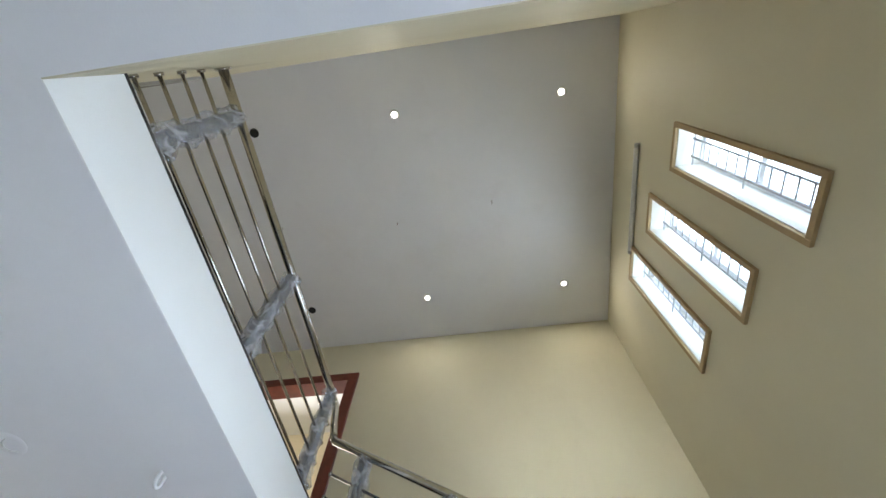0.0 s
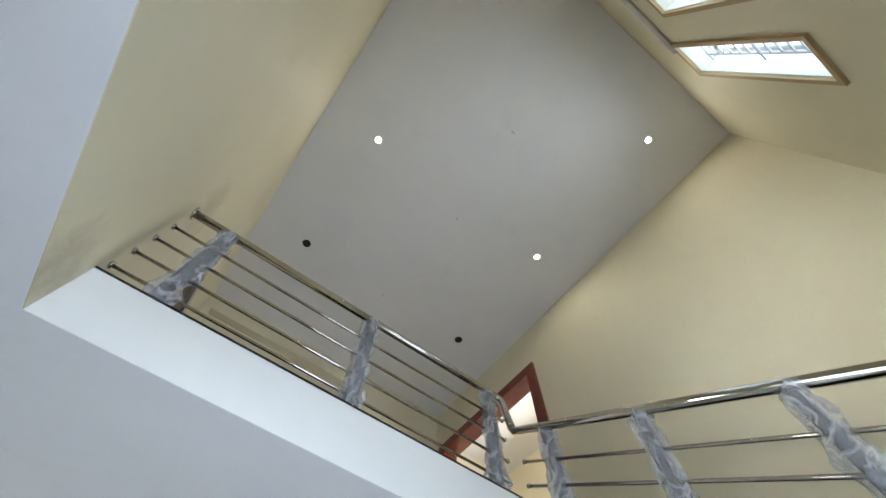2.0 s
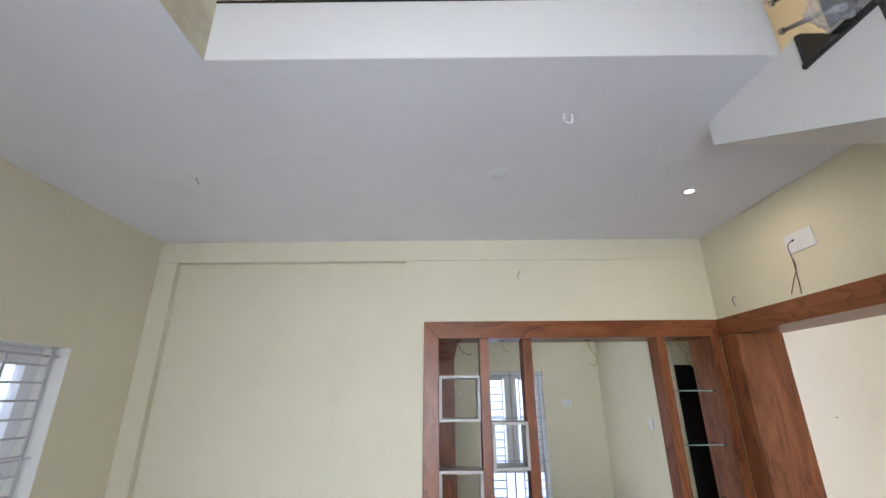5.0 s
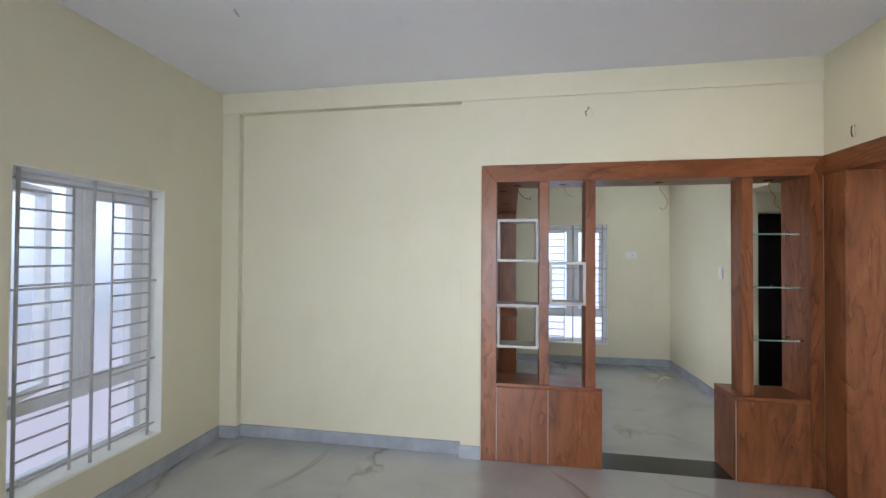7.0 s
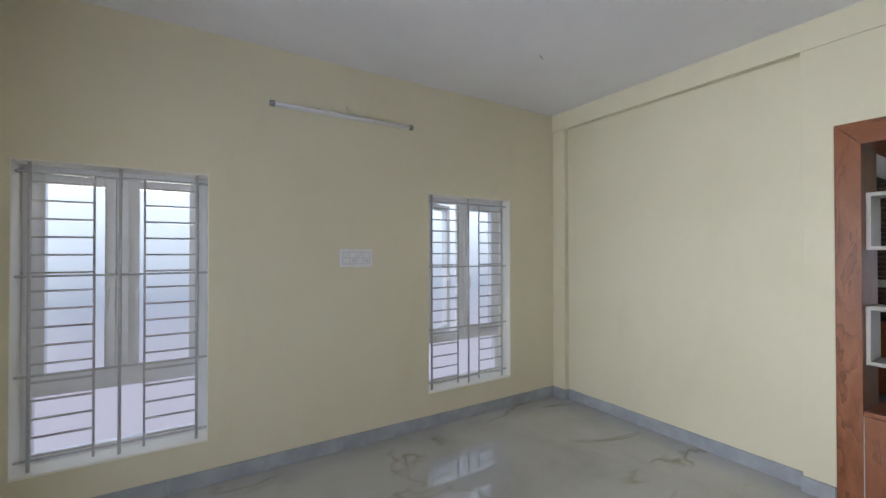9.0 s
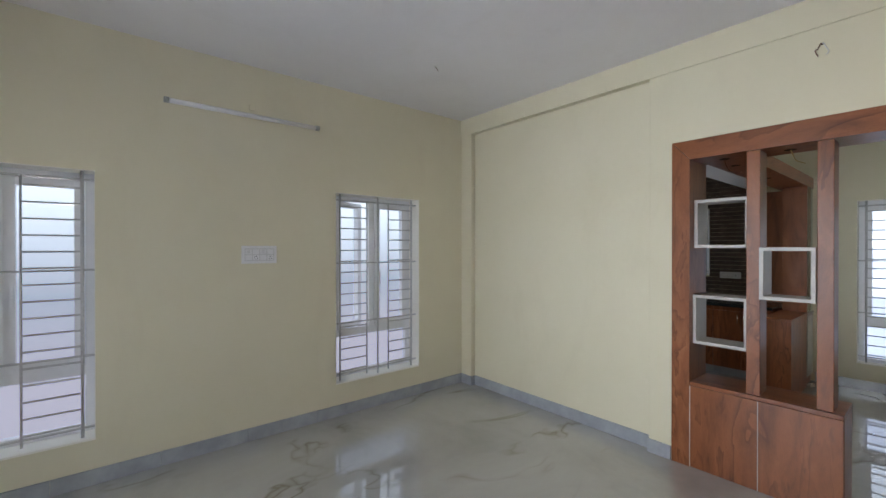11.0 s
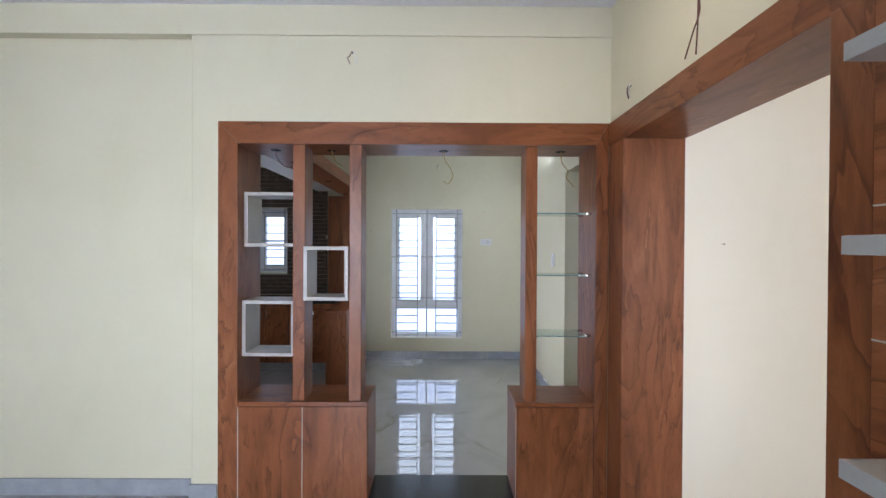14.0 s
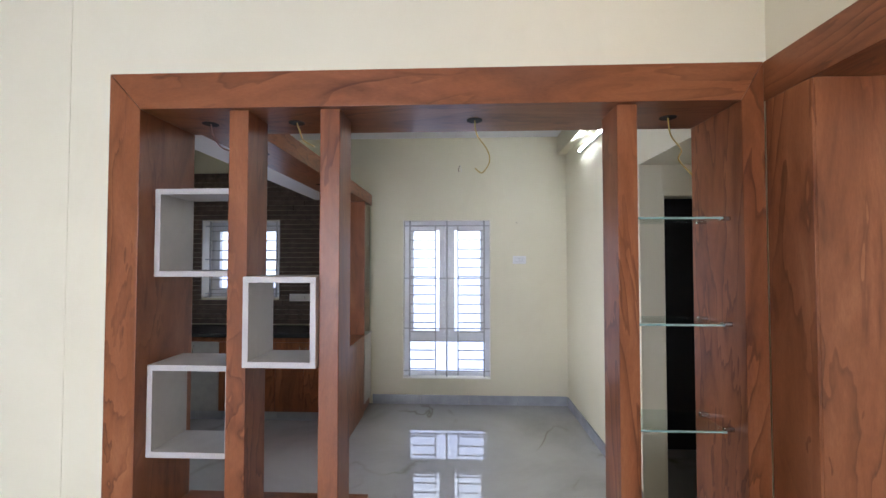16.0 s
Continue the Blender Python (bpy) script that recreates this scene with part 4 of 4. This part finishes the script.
def wrapped_post(parent, x, y, z0, z1, seed, fat=1.0):
    """A flat steel post in crumpled clear film."""
    rng = random.Random(seed)
    part("post", box(x - 0.034, x + 0.034, y - 0.022, y + 0.022, z0, z1, bevel=0.006), SLATE, parent, "slate blue film-covered post")
    bm = bmesh.new()
    rows, sides = 44, 26
    grid = []
    for i in range(rows + 1):
        u = i / rows
        z = z0 + 0.01 + u * (z1 - z0 + 0.015)
        pinch = 0.62 if i == 0 else 0.86 + 0.12 * math.sin(math.pi * u) + 0.42 * math.exp(-((u - 0.08) / 0.07) ** 2) + 0.16 * math.exp(-((u - 0.93) / 0.06) ** 2)
        if i >= rows - 1:
            pinch = 0.62
        loop = []
        for k in range(sides):
            a = 2 * math.pi * k / sides
            q = Vector((math.cos(a) * 1.3, math.sin(a) * 1.3, z * 9 + seed * 7.3))
            twist = math.sin(3 * a + z * 26 + seed) * 0.10 + math.sin(a * 2 - z * 41 + 2 * seed) * 0.09
            r = fat * pinch * (0.052 + 0.015 * noise.noise(q) + 0.010 * noise.noise(2.6 * q) + 0.005 * noise.noise(6 * q) + 0.06 * twist)
            loop.append(bm.verts.new((x + 1.08 * r * math.cos(a), y + 0.88 * r * math.sin(a), z)))
        grid.append(loop)
    for a, c in zip(grid, grid[1:]):
        for k in range(sides):
            bm.faces.new((a[k], a[(k + 1) % sides], c[(k + 1) % sides], c[k])).smooth = (rng.random() > 0.25)
    part("film_wrap", bm, FILM, parent, "crumpled clear plastic film wrap")
    bm = bmesh.new()
    put_box(bm, x - 0.045, x + 0.045, y - 0.03, y + 0.03, z0, z0 + 0.006, 0.002)
    part("base_plate", bm, STEEL, parent)


for i, x in enumerate((1.765, 2.74, 3.69)):
    wrapped_post(rail, x, -2.06, ZF, 4.085, i, 1.0)

# stair: granite treads and risers on a painted sawtooth slab
RISE, GO, N = 0.152, 0.27, 9
st = thing("staircase", (4.27, -1.66, ZC - 0.13), "cream painted stair flight with black granite treads", "staircase", "", "structure")
prof = [(-1.662, ZC - 0.002)]
prof += [(-1.662, ZF - RISE - 0.02)]
for k in range(1, N):
    y = -1.66 - GO * k
    prof += [(y, ZF - RISE * k - 0.02), (y, ZF - RISE * (k + 1) - 0.02)]
yl, zl = -1.66 - GO * N, ZF - RISE * N
prof += [(yl, zl - 0.02), (YW + 0.002, zl - 0.02), (YW + 0.002, zl - 0.34), (yl - 0.0, zl - 0.34), (-1.662, 2.925)]
bm = bmesh.new()
a = [bm.verts.new((XS, y, z)) for y, z in prof]
b = [bm.verts.new((XE - 0.002, y, z)) for y, z in prof]
bm.faces.new(a)
bm.faces.new(b[::-1])
for i in range(len(prof)):
    j = (i + 1) % len(prof)
    bm.faces.new((a[i], b[i], b[j], a[j]))
part("slab_side", box(XS + 0.0005, XS + 0.026, -2.108, -1.664, ZC - 0.02, ZF - 0.012), FASCIA, st)
part("stringer", bm, FASCIA, st, "cream white painted stair side")
for k in range(0, N):
    y, z = -1.66 - GO * k, ZF - RISE * k
    xs = XS + 0.04 if k < 2 else XS
    part("riser", box(xs - 0.004, XE - 0.003, y - 0.016, y - 0.001, z - RISE, z - 0.021), GRANITE, st, "black granite riser")
    part("tread", box(xs - 0.012, XE - 0.003, y - GO - 0.001, y - 0.0, z - RISE - 0.019, z - RISE + 0.002, bevel=0.003) if k < N - 1 else box(XS - 0.012, XE - 0.003, YW + 0.002, y, z - RISE - 0.019, z - RISE + 0.002, bevel=0.003), GRANITE, st, "black granite tread")

sr = thing("stair_railing", (3.80, -2.4, 2.9), "polished steel stair railing with film-wrapped posts", "railing")
SL = 0.535


def on_slope(y, z0):
    return z0 + SL * (y + 2.13)


part("handrail", tube([(3.80, -2.13, 3.80), (3.80, -2.145, 3.765), (3.80, -4.0, on_slope(-4.0, 3.755))], 0.025, 18), STEEL, sr)
for dz in (0.20, 0.345, 0.49, 0.635):
    r = part("rod", tube([(3.80, -2.19, on_slope(-2.19, 3.755 - dz)), (3.80, -4.0, on_slope(-4.0, 3.755 - dz))], 0.0085, 10), STEEL, sr)
    part("ball_end", ball((3.80, -2.185, on_slope(-2.185, 3.755 - dz)), 0.014), STEEL, r)
for i, y in enumerate((-2.37, -2.91, -3.45, -3.95)):
    k = int((-1.66 - y) / GO)
    zb = ZF - RISE * (k + 1)
    wrapped_post(sr, 3.82, y, zb, on_slope(y, 3.745), 10 + i, 1.12)

# ---- upper doors ----
df = thing("door_1", (XE, -0.92, ZF), "wide dark red polished wood door frame, doorway open", "door frame", "", "structure")
o0, o1, zt, fw = -1.755, -0.095, 5.445, 0.11
bm = box(XE - 0.03, XE + 0.16, o0, o0 + fw, ZF, zt - fw, bevel=0.004)
part("jamb", bm, DARKWOOD, df)
part("jamb", box(XE - 0.03, XE + 0.16, o1 - fw, o1, ZF, zt - fw, bevel=0.004), DARKWOOD, df)
part("head", box(XE - 0.03, XE + 0.16, o0, o1, zt - fw, zt, bevel=0.004), DARKWOOD, df)
dl = thing("door_2", (XV, -0.9, ZF), "brown wooden door in a grey frame", "door", "", "structure")
part("head", box(XV - 0.06, XV + 0.02, -1.40, -0.40, 4.99, 5.07, bevel=0.004), GREYLAM, dl)
part("jamb", box(XV - 0.06, XV + 0.02, -1.40, -1.32, ZF, 4.989, bevel=0.004), GREYLAM, dl)
part("jamb", box(XV - 0.06, XV + 0.02, -0.48, -0.40, ZF, 4.989, bevel=0.004), GREYLAM, dl)
part("leaf", box(XV - 0.05, XV - 0.01, -1.319, -0.481, ZF + 0.005, 4.988, bevel=0.003), BROWNWOOD, dl)
area("upper_room_light", (6.1, -0.9, 4.9), (4.8, -1.0, 4.6), 1.2, 1.2, 80, (1.0, 0.96, 0.88))

# ---- kitchen seen through the divider ----
clad = thing("stone_cladding", (1.05, YF - 0.02, 0.9), "brown split-stone strip cladding on kitchen wall", "wall cladding")
rng = random.Random(4)
shared = {}
row, z = 0, 0.90
while z < 2.62:
    h = 0.055
    x = 0.002 - rng.random() * 0.2
    while x < 2.10:
        L = rng.choice((0.28, 0.36, 0.44))
        a, b = max(x, 0.002), min(x + L - 0.003, 2.098)
        hole = KWIN[0] - 0.005 < b and a < KWIN[1] + 0.005 and KWIN[2] - 0.005 < z + h and z < KWIN[3] + 0.005
        if b - a > 0.03 and not hole:
            dep = rng.choice((0.012, 0.016, 0.021))
            part("stone_strip", box(a, b, YF - dep, YF - 0.0005, z, z + h - 0.003), STONE, clad)
        elif b - a > 0.03:
            for c, d in ((a, min(b, KWIN[0])), (max(a, KWIN[1]), b)):
                if d - c > 0.02:
                    part("stone_strip", box(c, d, YF - 0.014, YF - 0.0005, z, z + h - 0.003), STONE, clad)
        x += L
    z += h
wt = solo("worktop", box(0.002, 2.36, 2.62, YF - 0.022, 0.85, 0.89, bevel=0.004), GRANITE, (1.0, 2.9, 0.85), "black granite kitchen worktop", "worktop")
for i in range(4):
    a = 0.004 + i * 0.587
    c = thing("base_cabinet", (a + 0.29, 2.9, 0), "reddish wood kitchen base cabinet under worktop", "cabinet", "kitchen base cabinets")
    part("body", box(a, a + 0.584, 2.665, YF - 0.002, 0.10, 0.849), WOOD_Z, c)
    part("plinth", box(a, a + 0.584, 2.70, YF - 0.002, 0.0, 0.099), SKIRT, c)
    for k in (0, 1):
        d = part("cabinet_door", box(a + 0.002 + 0.291 * k, a + 0.291 + 0.291 * k, 2.645, 2.664, 0.105, 0.80, bevel=0.002), GREYLAM if i == 1 and k == 1 else WOOD_Z, c)
        xh = a + (0.26 if k == 0 else 0.325)
        part("handle", tube([(xh, 2.640, 0.66), (xh, 2.625, 0.665), (xh, 2.625, 0.755), (xh, 2.640, 0.76)], 0.005, 8), STEEL, d, "steel bar handle")
pen = thing("low_counter", (2.5, 2.5, 0), "reddish wood low counter block beside the kitchen", "counter")
part("body", box(2.385, 2.618, 2.135, 2.88, 0.0, 0.818), WOOD_Z, pen)
part("top", box(2.378, 2.625, 2.128, 2.885, 0.819, 0.84, bevel=0.003), WOOD_Y, pen)
cro = thing("crockery_unit", (2.5, 3.06, 0), "tall wood and grey laminate crockery unit", "cabinet")
part("body", box(2.385, 2.600, 2.886, YF - 0.002, 0.0, 0.80), WOOD_Z, cro)
part("cabinet_door", box(2.601, 2.62, 2.92, YF - 0.02, 0.10, 0.79, bevel=0.002), SHELFW, cro, "pale grey shutter")
part("ledge", box(2.385, 2.625, 2.886, YF - 0.002, 0.801, 0.825, bevel=0.002), SHELFW, cro)
part("upright", box(2.40, 2.618, 2.886, 2.91, 0.826, 2.268, bevel=0.002), WOOD_Z, cro)
part("glass_door", box(2.610, 2.614, 2.912, YF - 0.01, 0.83, 2.265), SHELFGLASS, cro)
part("back_panel", box(2.115, 2.39, YF - 0.04, YF - 0.022, 0.892, 2.268, bevel=0.002), WOOD_Z, cro)
part("back_panel", box(2.392, 2.60, YF - 0.03, YF - 0.012, 0.826, 2.268, bevel=0.002), WOOD_Z, cro)
bh = thing("bulkhead", (2.45, 1.8, 2.27), "wood-faced kitchen bulkhead with white soffit", "bulkhead", "", "structure")
part("fascia", box(2.33, 2.62, 0.323, YF - 0.002, 2.27, 2.392, bevel=0.003), WOOD_Y, bh)
part("soffit", box(1.965, 2.328, 0.323, YF - 0.03, 2.335, 2.392), WHITE, bh, "white painted soffit")
for y in (0.9, 1.9):
    part("spot_cutout", tube([(2.47, y, 2.268), (2.47, y, 2.2699)], 0.035, 16), BLACK, bh)


# ---- small things on the walls ----
def nail(x, y, z, nrm):
    n = Vector(nrm)
    o = Vector((x, y, z))
    k = thing("wall_nail", (x, y, z), "small bare steel nail in the painted wall", "nail", "wall nails")
    part("shank", tube([o - 0.004 * n, o + 0.022 * n], 0.0022, 8), STEEL, k)
    part("head", tube([o + 0.022 * n, o + 0.0245 * n], 0.005, 10), STEEL, k)


nail(4.28, YF, 2.06, (0, -1, 0))
nail(2.70, YF, 1.78, (0, -1, 0))
nail(5.30, -0.18, 1.60, (0, -1, 0))
